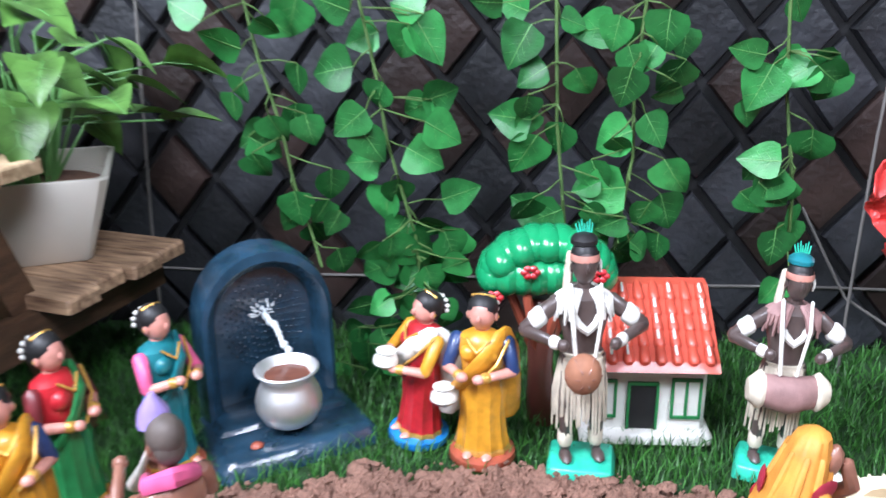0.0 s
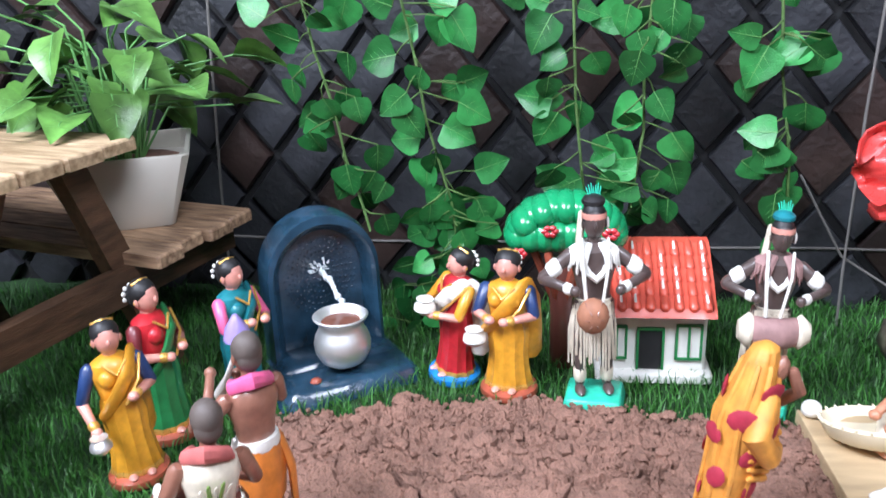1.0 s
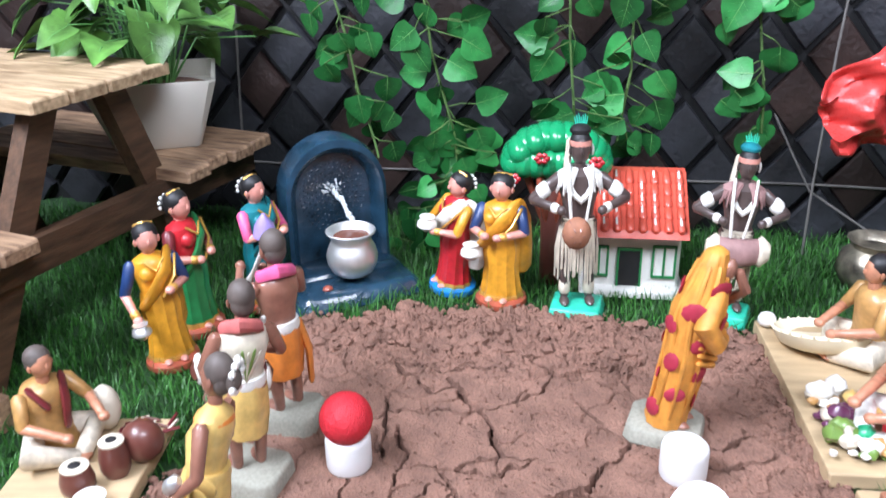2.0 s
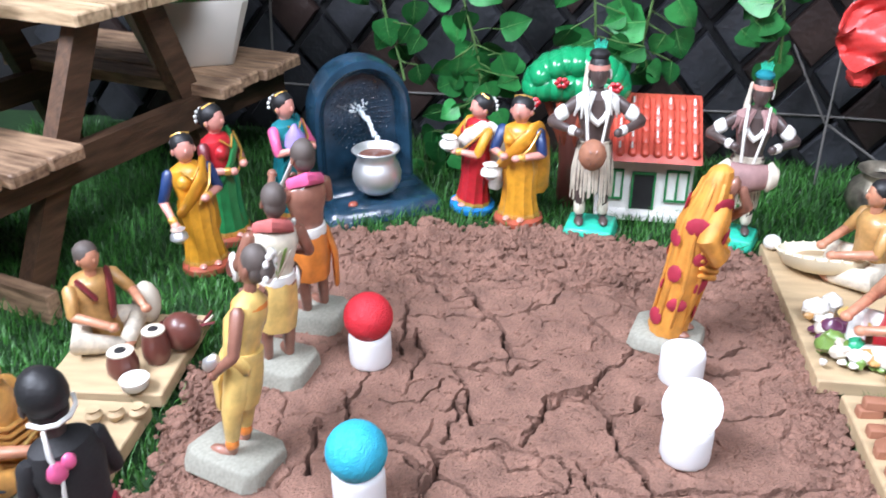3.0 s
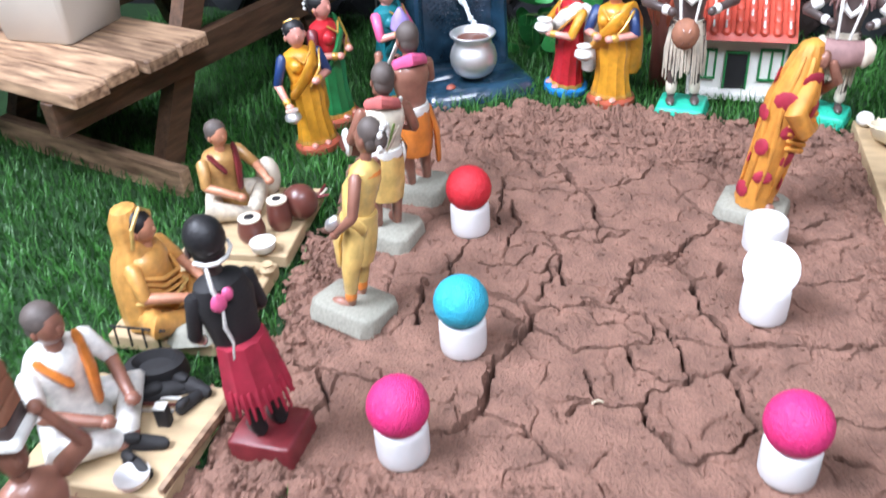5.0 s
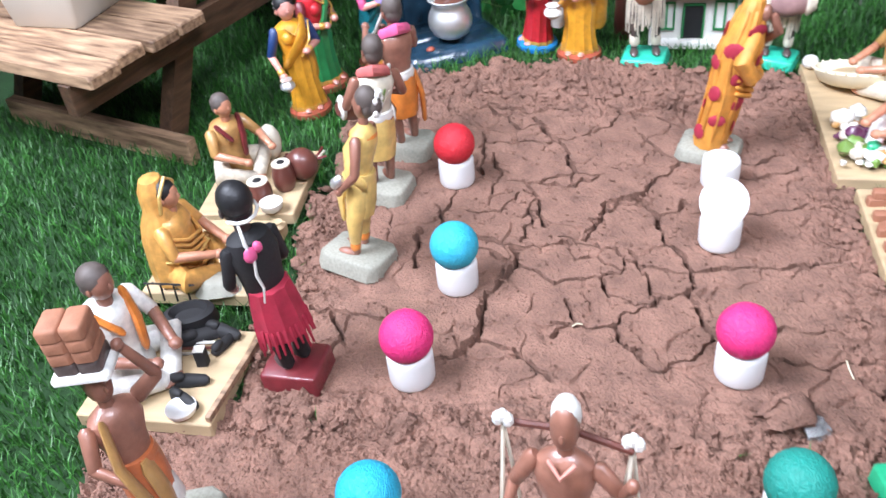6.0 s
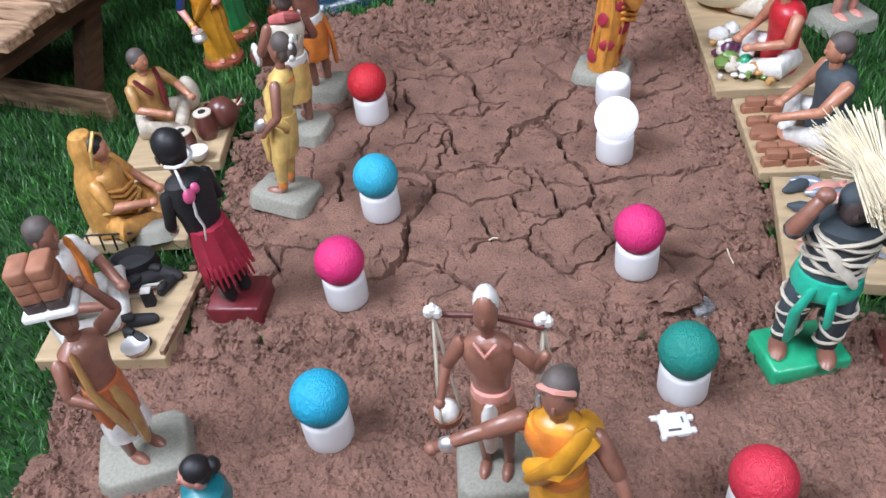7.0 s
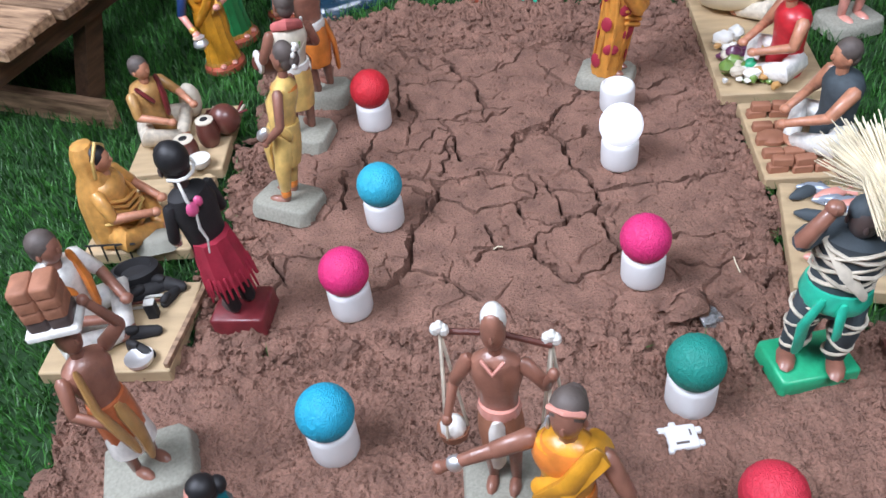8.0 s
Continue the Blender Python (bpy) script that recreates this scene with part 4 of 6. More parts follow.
def tribal_drummer(base, drum="round"):
    def build(f):
        f.box((0, -0.02, 0), (0.34, 0.3, 0.06), base, bevel=0.1, top=0.92, rz=-14)
        for s in (-1, 1):
            f.tube([(0.06 * s, 0, 0.5), (0.075 * s, -0.02, 0.3), (0.075 * s, 0.0, 0.09)], [0.055, 0.04, 0.027], "dark", n=9)
            f.ball((0.08 * s, -0.045, 0.075), (0.033, 0.07, 0.022), "dark", n=8)
            f.tube([(0.076 * s, -0.002, 0.12), (0.076 * s, -0.002, 0.17)], 0.038, "cream", n=9)
        f.lathe([(0.105, 0.4), (0.115, 0.46), (0.1, 0.52)], "cream", sy=0.8, n=18)
        rr = random.Random(3)
        for i in range(46):
            a = 2 * math.pi * i / 46 + rr.uniform(-0.05, 0.05)
            q = rr.uniform(0.78, 1.08)
            f.tube([(0.1 * math.cos(a), 0.085 * math.sin(a), 0.5), (0.125 * math.cos(a) * q, 0.1 * math.sin(a) * q, 0.36), (0.13 * math.cos(a) * q, 0.105 * math.sin(a) * q, rr.uniform(0.19, 0.26))], [0.011, 0.0085, 0.006], "cream", n=5)
        f.lathe([(0.085, 0.5), (0.095, 0.58), (0.125, 0.68), (0.11, 0.745), (0.045, 0.78)], "dark", sy=0.72, n=18)
        f.tube([(-0.1, -0.03, 0.74), (-0.04, -0.1, 0.66), (0.0, -0.1, 0.63), (0.04, -0.1, 0.66), (0.1, -0.03, 0.74)], 0.018, "white", n=7)
        head(f, (0, -0.01, 0.87), "dark", "hair", bun=False, band="pinkskin")
        f.ball((0.072, 0.0, 0.86), (0.012, 0.02, 0.028), "white", n=7)
        for i in range(7):
            f.tube([(-0.01 + 0.006 * i, 0.03, 0.93), (-0.035 + 0.013 * i, 0.05, 1.01 + 0.008 * (i % 3))], [0.007, 0.003], "turq", n=5)
        f.tube([(-0.06, 0.03, 0.9), (-0.075, 0.02, 0.78), (-0.085, -0.01, 0.66)], [0.02, 0.022, 0.016], "cream", n=6)
        for s in (-1, 1):
            el, ha = (0.285 * s, -0.02, 0.62), (0.12 * s, -0.16, 0.6)
            arm(f, (0.125 * s, 0, 0.72), el, ha, "dark", "dark", "white", r=0.032)
            f.tube([Vector((0.125 * s, 0, 0.72)).lerp(Vector(el), 0.45), Vector((0.125 * s, 0, 0.72)).lerp(Vector(el), 0.7)], 0.043, "white", n=9)
        # short fur cape, open over the chest
        for i in range(30):
            a = -1.15 + 5.45 * i / 29
            f.tube([(0.06 * math.cos(a), 0.05 * math.sin(a), 0.775), (0.128 * math.cos(a), 0.095 * math.sin(a), 0.735), (0.142 * math.cos(a), 0.11 * math.sin(a), 0.655 + 0.02 * (i % 3))], [0.012, 0.015, 0.007], "white" if drum == "round" else "mauve", n=5)
        f.tube([(-0.07, -0.05, 0.8), (-0.075, -0.13, 0.7), (-0.06, -0.17, 0.52)], 0.011, "white", n=6)
        f.tube([(0.07, -0.05, 0.8), (0.06, -0.13, 0.7), (0.02, -0.17, 0.52)], 0.009, "white", n=6)
        f.ball((0, 0.02, 0.955), (0.066, 0.07, 0.03), "teal" if drum == "barrel" else "hair", n=10)
        if drum == "round":
            f.ball((-0.03, -0.18, 0.49), (0.088, 0.07, 0.082), "terracotta", n=14)
            for k in range(6):
                a = k * 1.047
                f.tube([(-0.03 + 0.085 * math.cos(a), -0.2, 0.49 + 0.08 * math.sin(a)), (-0.03 + 0.03 * math.cos(a), -0.247, 0.49 + 0.03 * math.sin(a))], 0.005, "brown", n=4)
        else:
            f.tube([(-0.13, -0.15, 0.44), (0, -0.17, 0.43), (0.13, -0.13, 0.44)], [0.07, 0.08, 0.07], "mauve", n=12)
            f.tube([(-0.15, -0.15, 0.44), (-0.14, -0.15, 0.44)], 0.084, "cream", n=12)
            f.tube([(0.14, -0.13, 0.44), (0.15, -0.13, 0.44)], 0.084, "cream", n=12)
    return build


figurine("drummer_figurine", 0.184, 0.291, 0.203, 4, tribal_drummer("turq"), "dark clay drummer in fringed cream skirt on turquoise base", "tribal drummers", slim=0.8, tilt=(0, -2))
figurine("drummer_figurine", 0.333, 0.29, 0.186, -6, tribal_drummer("turq", drum="barrel"), "dark clay drummer with barrel drum on turquoise base", "tribal drummers", tilt=(0, 5), slim=0.8)


def plinth(f, w=0.36, d=0.34, h=0.085, mat="stone", rz=0):
    f.box((0, 0, 0), (w, d, h * 1.2), mat, bevel=0.1, top=0.95, rz=rz, corner=0.28)


def draped_woman(f):
    plinth(f, 0.38, 0.33, 0.06, rz=-86)
    for s in (-1, 1):
        f.ball((0.05 * s, -0.06, 0.085), (0.035, 0.07, 0.025), "brown", n=8)
    k0 = len(f.v)
    prof = [(0.118, 0.075), (0.122, 0.1), (0.112, 0.22), (0.118, 0.36), (0.132, 0.47), (0.128, 0.55), (0.142, 0.65), (0.135, 0.74), (0.1, 0.83), (0.086, 0.9), (0.062, 0.962), (0.02, 0.985)]
    f.lathe(prof, "amber", sy=0.85, n=40, pleat=0.035, k=11)
    # elbow under the veil, and folds gathered at the waist
    f.tube([(-0.06, -0.06, 0.78), (-0.15, -0.06, 0.66), (-0.1, -0.13, 0.56), (0.02, -0.14, 0.54)], [0.05, 0.055, 0.045, 0.035], "amber", n=10)
    for k in range(7):
        f.tube([(-0.12, -0.03 - 0.008 * k, 0.7 - 0.04 * k), (0.0, -0.135, 0.62 - 0.035 * k), (0.115, -0.05, 0.66 - 0.04 * k)], [0.012, 0.017, 0.01], "amber", n=8)
    for k in range(9):
        a = 0.25 + 0.7 * k
        f.tube([(0.08 * math.cos(a), 0.068 * math.sin(a), 0.91), (0.134 * math.cos(a), 0.115 * math.sin(a), 0.68), (0.124 * math.cos(a + 0.25), 0.105 * math.sin(a + 0.25), 0.45), (0.116 * math.cos(a + 0.35), 0.1 * math.sin(a + 0.35), 0.14)], [0.012, 0.017, 0.014, 0.01], "amber", n=7)
    f.tube([(0.09, 0.02, 0.86), (0.14, 0.03, 0.7), (0.15, 0.03, 0.5)], [0.03, 0.05, 0.045], "amber", n=9, flat=0.5)
    f.ball((0, -0.075, 0.885), (0.042, 0.035, 0.055), "brown", n=8)
    f.tube([(0.1, -0.1, 0.7), (0.06, -0.17, 0.78), (0.01, -0.12, 0.88)], [0.03, 0.026, 0.022], "brown", n=8)
    for i in range(22):
        a, z = i * 2.4, 0.14 + 0.74 * i / 22
        r = 1.05 * np.interp(z, [p[1] for p in prof], [p[0] for p in prof])
        c = Vector((r * math.cos(a), 0.85 * r * math.sin(a), z))
        nrm = Vector((math.cos(a), math.sin(a), 0)).to_track_quat("Z", "Y").to_matrix()
        f.ball(c, (0.052 + 0.01 * (i % 3 - 1), 0.04 + 0.008 * (i % 2), 0.009), "crimson", n=9, turn=nrm)
    # the body leans forward from the feet
    for q in range(k0, len(f.v)):
        x, y, z = f.v[q]
        f.v[q] = (x, y - 0.15 * max(0, z - 0.1), z)


figurine("woman_figurine", 0.246, 0.078, 0.168, 70, draped_woman, "clay woman veiled in orange sari with red spots on plinth", "women with plinths", z=-0.001, tilt=(0, 3.5), slim=0.95)


def standing_man(skin, garment, length, hair="greyhair", base="stone", torso=None, right=None, left=None, scarf=None, bun=False, sash="white", rzb=0, legs=0.06, bw=0.4):
    def build(f):
        plinth(f, bw, bw * 0.86, 0.075, base, rzb)
        for s in (-1, 1):
            f.tube([(0.055 * s, 0.02, 0.5), (legs * 1.1 * s, -0.01, 0.3), (legs * s, 0.01, 0.1)], [0.048, 0.04, 0.027], skin, n=9)
            f.ball((legs * s, -0.045, 0.092), (0.034, 0.075, 0.024), skin, n=9)
        f.lathe([(0.1, 0.5 - length), (0.112, 0.5 - length * 0.6), (0.11, 0.46), (0.098, 0.53)], garment, sy=0.85, n=24, pleat=0.05, k=7)
        f.lathe([(0.102, 0.495), (0.108, 0.515), (0.1, 0.54)], sash, sy=0.86, n=20)
        f.lathe([(0.09, 0.52), (0.098, 0.6), (0.126, 0.69), (0.112, 0.745), (0.045, 0.785)], torso or skin, sy=0.7, n=20)
        head(f, (0, -0.01, 0.885), skin, hair, bun=bun)
        el, ha = right or ((-0.18, -0.01, 0.58), (-0.15, -0.12, 0.47))
        arm(f, (-0.13, 0, 0.73), el, ha, skin, skin, r=0.032)
        el, ha = left or ((0.18, -0.01, 0.58), (0.15, -0.12, 0.47))
        arm(f, (0.13, 0, 0.73), el, ha, skin, skin, r=0.032)
        if scarf:
            f.tube([(-0.06, 0.06, 0.78), (0.03, 0.07, 0.8), (0.09, 0.0, 0.77), (0.05, -0.07, 0.75)], [0.03, 0.034, 0.03, 0.025], scarf, n=8)
            f.tube([(-0.06, 0.06, 0.78), (-0.1, -0.04, 0.72), (-0.11, -0.09, 0.58)], [0.03, 0.032, 0.025], scarf, n=8, flat=0.5)
    return build


def piper(f):
    standing_man("brown", "orange", 0.24, scarf="pink", rzb=122, bw=0.36, right=((-0.19, -0.06, 0.62), (-0.06, -0.2, 0.72)), left=((0.19, -0.08, 0.64), (0.06, -0.22, 0.76)))(f)
    f.tube([(0.0, -0.1, 0.84), (-0.03, -0.24, 0.7), (-0.05, -0.36, 0.58)], [0.012, 0.014, 0.03], "white", n=8)
    f.lathe([(0.062, 0.0), (0.05, 0.05), (0.01, 0.1)], "lilac", c=(0.0, -0.05, 0.93), n=10)
    f.tube([(-0.1, 0.03, 0.5), (-0.13, 0.05, 0.36), (-0.13, 0.05, 0.2)], [0.03, 0.04, 0.035], "orange", n=8, flat=0.5)


figurine("musician_figurine", -0.062, 0.07, 0.178, -128, piper, "clay musician with bare back and orange loincloth on plinth", "village men figurines", z=-0.001, slim=0.86)


def leaf_vest_man(f):
    standing_man("brown", "paleyellow", 0.25, torso="cream", scarf="rosy", rzb=135, right=((-0.2, -0.04, 0.6), (-0.12, -0.2, 0.56)), left=((0.19, -0.04, 0.58), (0.1, -0.2, 0.54)))(f)
    for i in range(5):
        f.tube([(0.02, 0.105, 0.56), (-0.05 + 0.03 * i, 0.115, 0.68 + 0.012 * (i % 2))], [0.012, 0.016], "leafgreen" if i % 2 else "cream", n=6, flat=0.4)
    f.tube([(-0.16, -0.22, 0.4), (0, -0.26, 0.46), (0.16, -0.2, 0.5)], [0.07, 0.085, 0.07], "dwood", n=12)
    for c in ((-0.17, -0.22, 0.395), (0.17, -0.2, 0.505)):
        f.ball(c, (0.03, 0.075, 0.075), "white", n=10)
    f.tube([(-0.12, -0.05, 0.76), (-0.14, -0.18, 0.6), (-0.15, -0.2, 0.46)], 0.014, "white", n=6)


figurine("musician_figurine", -0.072, -0.008, 0.17, -145, leaf_vest_man, "clay drummer in pale vest and yellow dhoti on plinth", "village men figurines", z=-0.001, slim=0.86, tilt=(0, 7))


def yellow_dancer(f):
    standing_man("brown", "paleyellow", 0.2, torso="paleyellow", sash="paleyellow", bun=True, legs=0.075, bw=0.46, rzb=81, right=((-0.2, -0.02, 0.58), (-0.17, -0.17, 0.47)), left=((0.2, 0.03, 0.58), (0.16, -0.09, 0.46)))(f)
    for s in (-1, 1):
        f.tube([(0.05 * s, 0, 0.47), (0.06 * s, 0, 0.36), (0.078 * s, -0.01, 0.28), (0.075 * s, 0, 0.16)], [0.075, 0.072, 0.056, 0.038], "paleyellow", n=10)
        f.tube([(0.075 * s, 0, 0.15), (0.075 * s, 0.005, 0.125)], 0.036, "orange", n=9)
        f.tube([(0.17 * s, -0.08, 0.53), (0.165 * s, -0.12, 0.5)], 0.033, "silver", n=9)
    f.lathe([(0.06, 0.755), (0.1, 0.745), (0.11, 0.73)], "orange", sy=0.8, n=16, closed=False)
    for i in range(9):
        a = 0.4 + i * 0.62
        f.ball((0.055 * math.cos(a), 0.09, 0.9 + 0.055 * math.sin(a)), 0.017, "white", n=6)
    ring = [(-0.085 + 0.03 * math.cos(0.7 * k), 0.05, 0.9 + 0.036 * math.sin(0.7 * k)) for k in range(10)]
    f.tube(ring, 0.013, "white", n=7)
    f.tube([(-0.09, 0.05, 0.86), (-0.1, 0.04, 0.8)], 0.016, "white", n=6)
    f.tube([(-0.09, -0.06, 0.74), (0.0, -0.105, 0.64), (0.1, -0.05, 0.53), (0.11, 0.06, 0.5)], [0.04, 0.05, 0.045, 0.04], "paleyellow", n=9, flat=0.45)
    f.tube([(0.02, -0.1, 0.5), (0.03, -0.13, 0.38), (0.02, -0.11, 0.26)], [0.045, 0.05, 0.03], "paleyellow", n=9, flat=0.5)


figurine("dancer_figurine", -0.068, -0.12, 0.165, -98, yellow_dancer, "clay dancer in yellow with flowered hair bun on plinth", "village men figurines", z=-0.001, tilt=(0, 17), slim=0.8)


def black_girl(f):
    f.box((0, 0, 0), (0.30, 0.26, 0.1), "maroon", bevel=0.06, rz=124)
    for s in (-1, 1):
        f.tube([(0.045 * s, 0.06, 0.48), (0.05 * s, 0.0, 0.3), (0.05 * s, 0.03, 0.13)], [0.04, 0.042, 0.035], "black", n=9)
        f.ball((0.05 * s, -0.02, 0.115), (0.036, 0.075, 0.026), "dark", n=9)
    f.lathe([(0.13, 0.3), (0.125, 0.4), (0.1, 0.54)], "crimson", c=(0, 0.02, 0), sy=0.9, n=30, pleat=0.06, k=10)
    rr = random.Random(1)
    for i in range(26):
        a = 2 * math.pi * i / 26
        f.tube([(0.125 * math.cos(a), 0.02 + 0.11 * math.sin(a), 0.36), (0.14 * math.cos(a), 0.02 + 0.125 * math.sin(a), rr.uniform(0.22, 0.28))], [0.012, 0.006], "crimson", n=5)
    f.lathe([(0.1, 0.5), (0.105, 0.58), (0.125, 0.7), (0.1, 0.765), (0.04, 0.79)], "black", sy=0.78, n=18, lean=(0, -0.02))
    head(f, (0, -0.04, 0.9), "dark", "hair", bun=False, s=1.12)
    f.ball((0, 0.0, 0.935), (0.078, 0.078, 0.074), "hair", n=16)
    f.tube([(-0.082, -0.01, 0.885), (-0.072, 0.035, 0.878), (-0.035, 0.07, 0.872), (0.01, 0.08, 0.87), (0.05, 0.062, 0.872), (0.076, 0.025, 0.878)], 0.008, "white", n=6)
    f.tube([(0.05, 0.06, 0.86), (0.066, 0.1, 0.8), (0.055, 0.112, 0.73), (0.07, 0.112, 0.66), (0.058, 0.11, 0.59), (0.075, 0.1, 0.52)], [0.007, 0.009, 0.006, 0.008, 0.006, 0.005], "white", n=6)
    f.ball((0.06, 0.105, 0.75), (0.035, 0.02, 0.035), "pink", n=8)
    f.ball((0.02, 0.11, 0.77), (0.025, 0.02, 0.025), "pink", n=8)
    arm(f, (-0.115, -0.02, 0.73), (-0.15, -0.05, 0.58), (-0.09, -0.17, 0.5), "black", "dark", r=0.03)
    arm(f, (0.115, -0.02, 0.73), (0.15, -0.05, 0.58), (0.1, -0.17, 0.48), "black", "dark", "silver", r=0.03)


figurine("girl_figurine", -0.078, -0.26, 0.18, -128, black_girl, "dark clay girl in black top and red skirt on maroon plinth", z=-0.001, tilt=(0, -6.8), slim=0.84)


def brick_carrier(f):
    standing_man("brown", "rust", 0.26, hair=None, sash="rust", bw=0.5, rzb=-44, right=((-0.19, -0.06, 0.62), (-0.12, -0.2, 0.56)), left=((0.22, -0.06, 0.8), (0.13, -0.05, 0.99)))(f)
    f.lathe([(0.13, 0.36), (0.12, 0.44), (0.1, 0.5)], "white", sy=0.85, n=20, c=(0, 0.0, -0.12))
    f.tube([(-0.08, -0.07, 0.76), (-0.13, -0.17, 0.64), (-0.12, -0.24, 0.54), (-0.1, -0.26, 0.44)], [0.035, 0.045, 0.05, 0.045], "ochre", n=8, flat=0.4)
    f.tube([(0, -0.09, 0.5), (0.01, -0.12, 0.36), (0.01, -0.11, 0.22)], [0.06, 0.06, 0.05], "ochre", n=8, flat=0.4)
    f.box((0, 0, 0.955), (0.24, 0.19, 0.026), "white", bevel=0.25, rz=-48)
    for k in range(2):
        for j in range(4):
            turn = Matrix.Rotation(radians(-48), 3, "Z") @ Vector((-0.048 + 0.096 * k, 0, 0))
            f.box((turn.x, turn.y, 0.979 + 0.048 * j), (0.094, 0.15, 0.046), "terracotta" if j else "dark", bevel=0.14, rz=(j % 3) - 49)


figurine("worker_figurine", -0.113, -0.408, 0.168, 62, brick_carrier, "clay labourer carrying a stack of bricks on his head", "village men figurines", z=-0.001, tilt=(0, -3), slim=0.78)


def yoke_man(f):
    standing_man("brown", "terracotta", 0.18, hair=None, sash="pinkskin", bw=0.46, rzb=12, right=((-0.21, 0.0, 0.62), (-0.24, -0.1, 0.5)), left=((0.23, -0.02, 0.66), (0.27, -0.1, 0.78)))(f)
    f.ball((0, 0.015, 0.915), (0.06, 0.06, 0.065), "white", n=12)
    f.tube([(0, -0.1, 0.48), (0, -0.12, 0.38), (0, -0.1, 0.28)], [0.05, 0.05, 0.04], "white", n=8, flat=0.5)
    f.tube([(-0.05, -0.075, 0.79), (0, -0.1, 0.75), (0.05, -0.075, 0.79)], 0.01, "pinkskin", n=6)
    f.tube([(-0.25, 0.03, 0.83), (0, 0.06, 0.82), (0.25, 0.0, 0.83)], 0.013, "dwood", n=7)
    for s, low in ((-1, 0.34), (1, 0.36)):
        x = 0.25 * s
        for k in range(3):
            f.ball((x + 0.02 * (k - 1), 0.02, 0.845 + 0.012 * (k % 2)), 0.026, "white", n=7)
        for a in (0.3, 2.4, 4.5):
            f.tube([(x, 0.02, 0.83), (x + 0.075 * math.cos(a), 0.02 + 0.075 * math.sin(a), low)], 0.009, "cream", n=5)
        f.lathe([(0.03, -0.07), (0.075, -0.03), (0.085, 0.01), (0.07, 0.0)], "terracotta", c=(x, 0.02, low), n=14)
        f.ball((x, 0.02, low + 0.01), (0.07, 0.07, 0.045), "white", n=10)


figurine("worker_figurine", 0.136, -0.424, 0.182, -8, yoke_man, "white-haired clay man carrying pots on a shoulder yoke", "village men figurines", z=-0.001, slim=0.68)


def reaching_woman(f):
    standing_man("brown", "yellow", 0.34, hair="greyhair", torso="yellow", bun=True, right=((-0.25, -0.06, 0.69), (-0.44, -0.12, 0.6)), left=((0.22, -0.03, 0.6), (0.3, -0.1, 0.46)), sash="orange", bw=0.36)(f)
    f.tube([(0.1, -0.04, 0.76), (0.04, -0.11, 0.68), (-0.06, -0.1, 0.56)], [0.05, 0.06, 0.05], "yellow", n=9, flat=0.5)
    f.lathe([(0.121, 0.665), (0.128, 0.69), (0.118, 0.735), (0.09, 0.76)], "orange", sy=0.74, n=22, closed=False)
    f.tube([(-0.09, -0.09, 0.6), (0.02, -0.115, 0.66), (0.11, -0.03, 0.755), (0.1, 0.07, 0.72), (0.04, 0.1, 0.55)], [0.03, 0.045, 0.05, 0.05, 0.05], "yellow", n=9, flat=0.45)
    f.tube([(-0.37, -0.1, 0.63), (-0.395, -0.107, 0.62)], 0.03, "silver", n=9)
    f.tube([(0.275, -0.08, 0.51), (0.285, -0.087, 0.49)], 0.03, "silver", n=9)
    f.ball((-0.06, -0.03, 0.86), (0.012, 0.016, 0.03), "silver", n=7)
    f.tube([(-0.058, -0.03, 0.93), (0, -0.055, 0.945), (0.058, -0.03, 0.93)], 0.012, "pinkskin", n=6)


figurine("woman_figurine", 0.173, -0.478, 0.178, -18, reaching_woman, "clay woman in yellow sari stretching out her arm", "women with plinths", z=-0.001, slim=0.85)


def wrap(f, c, rx, ry, tip, r, mat):
    """A band wound once round a limb or body, tilted by tip."""
    f.tube([(c[0] + rx * math.cos(0.45 * k), c[1] + ry * math.sin(0.45 * k), c[2] + tip * math.cos(0.45 * k + 0.6)) for k in range(15)], r, mat, n=6)


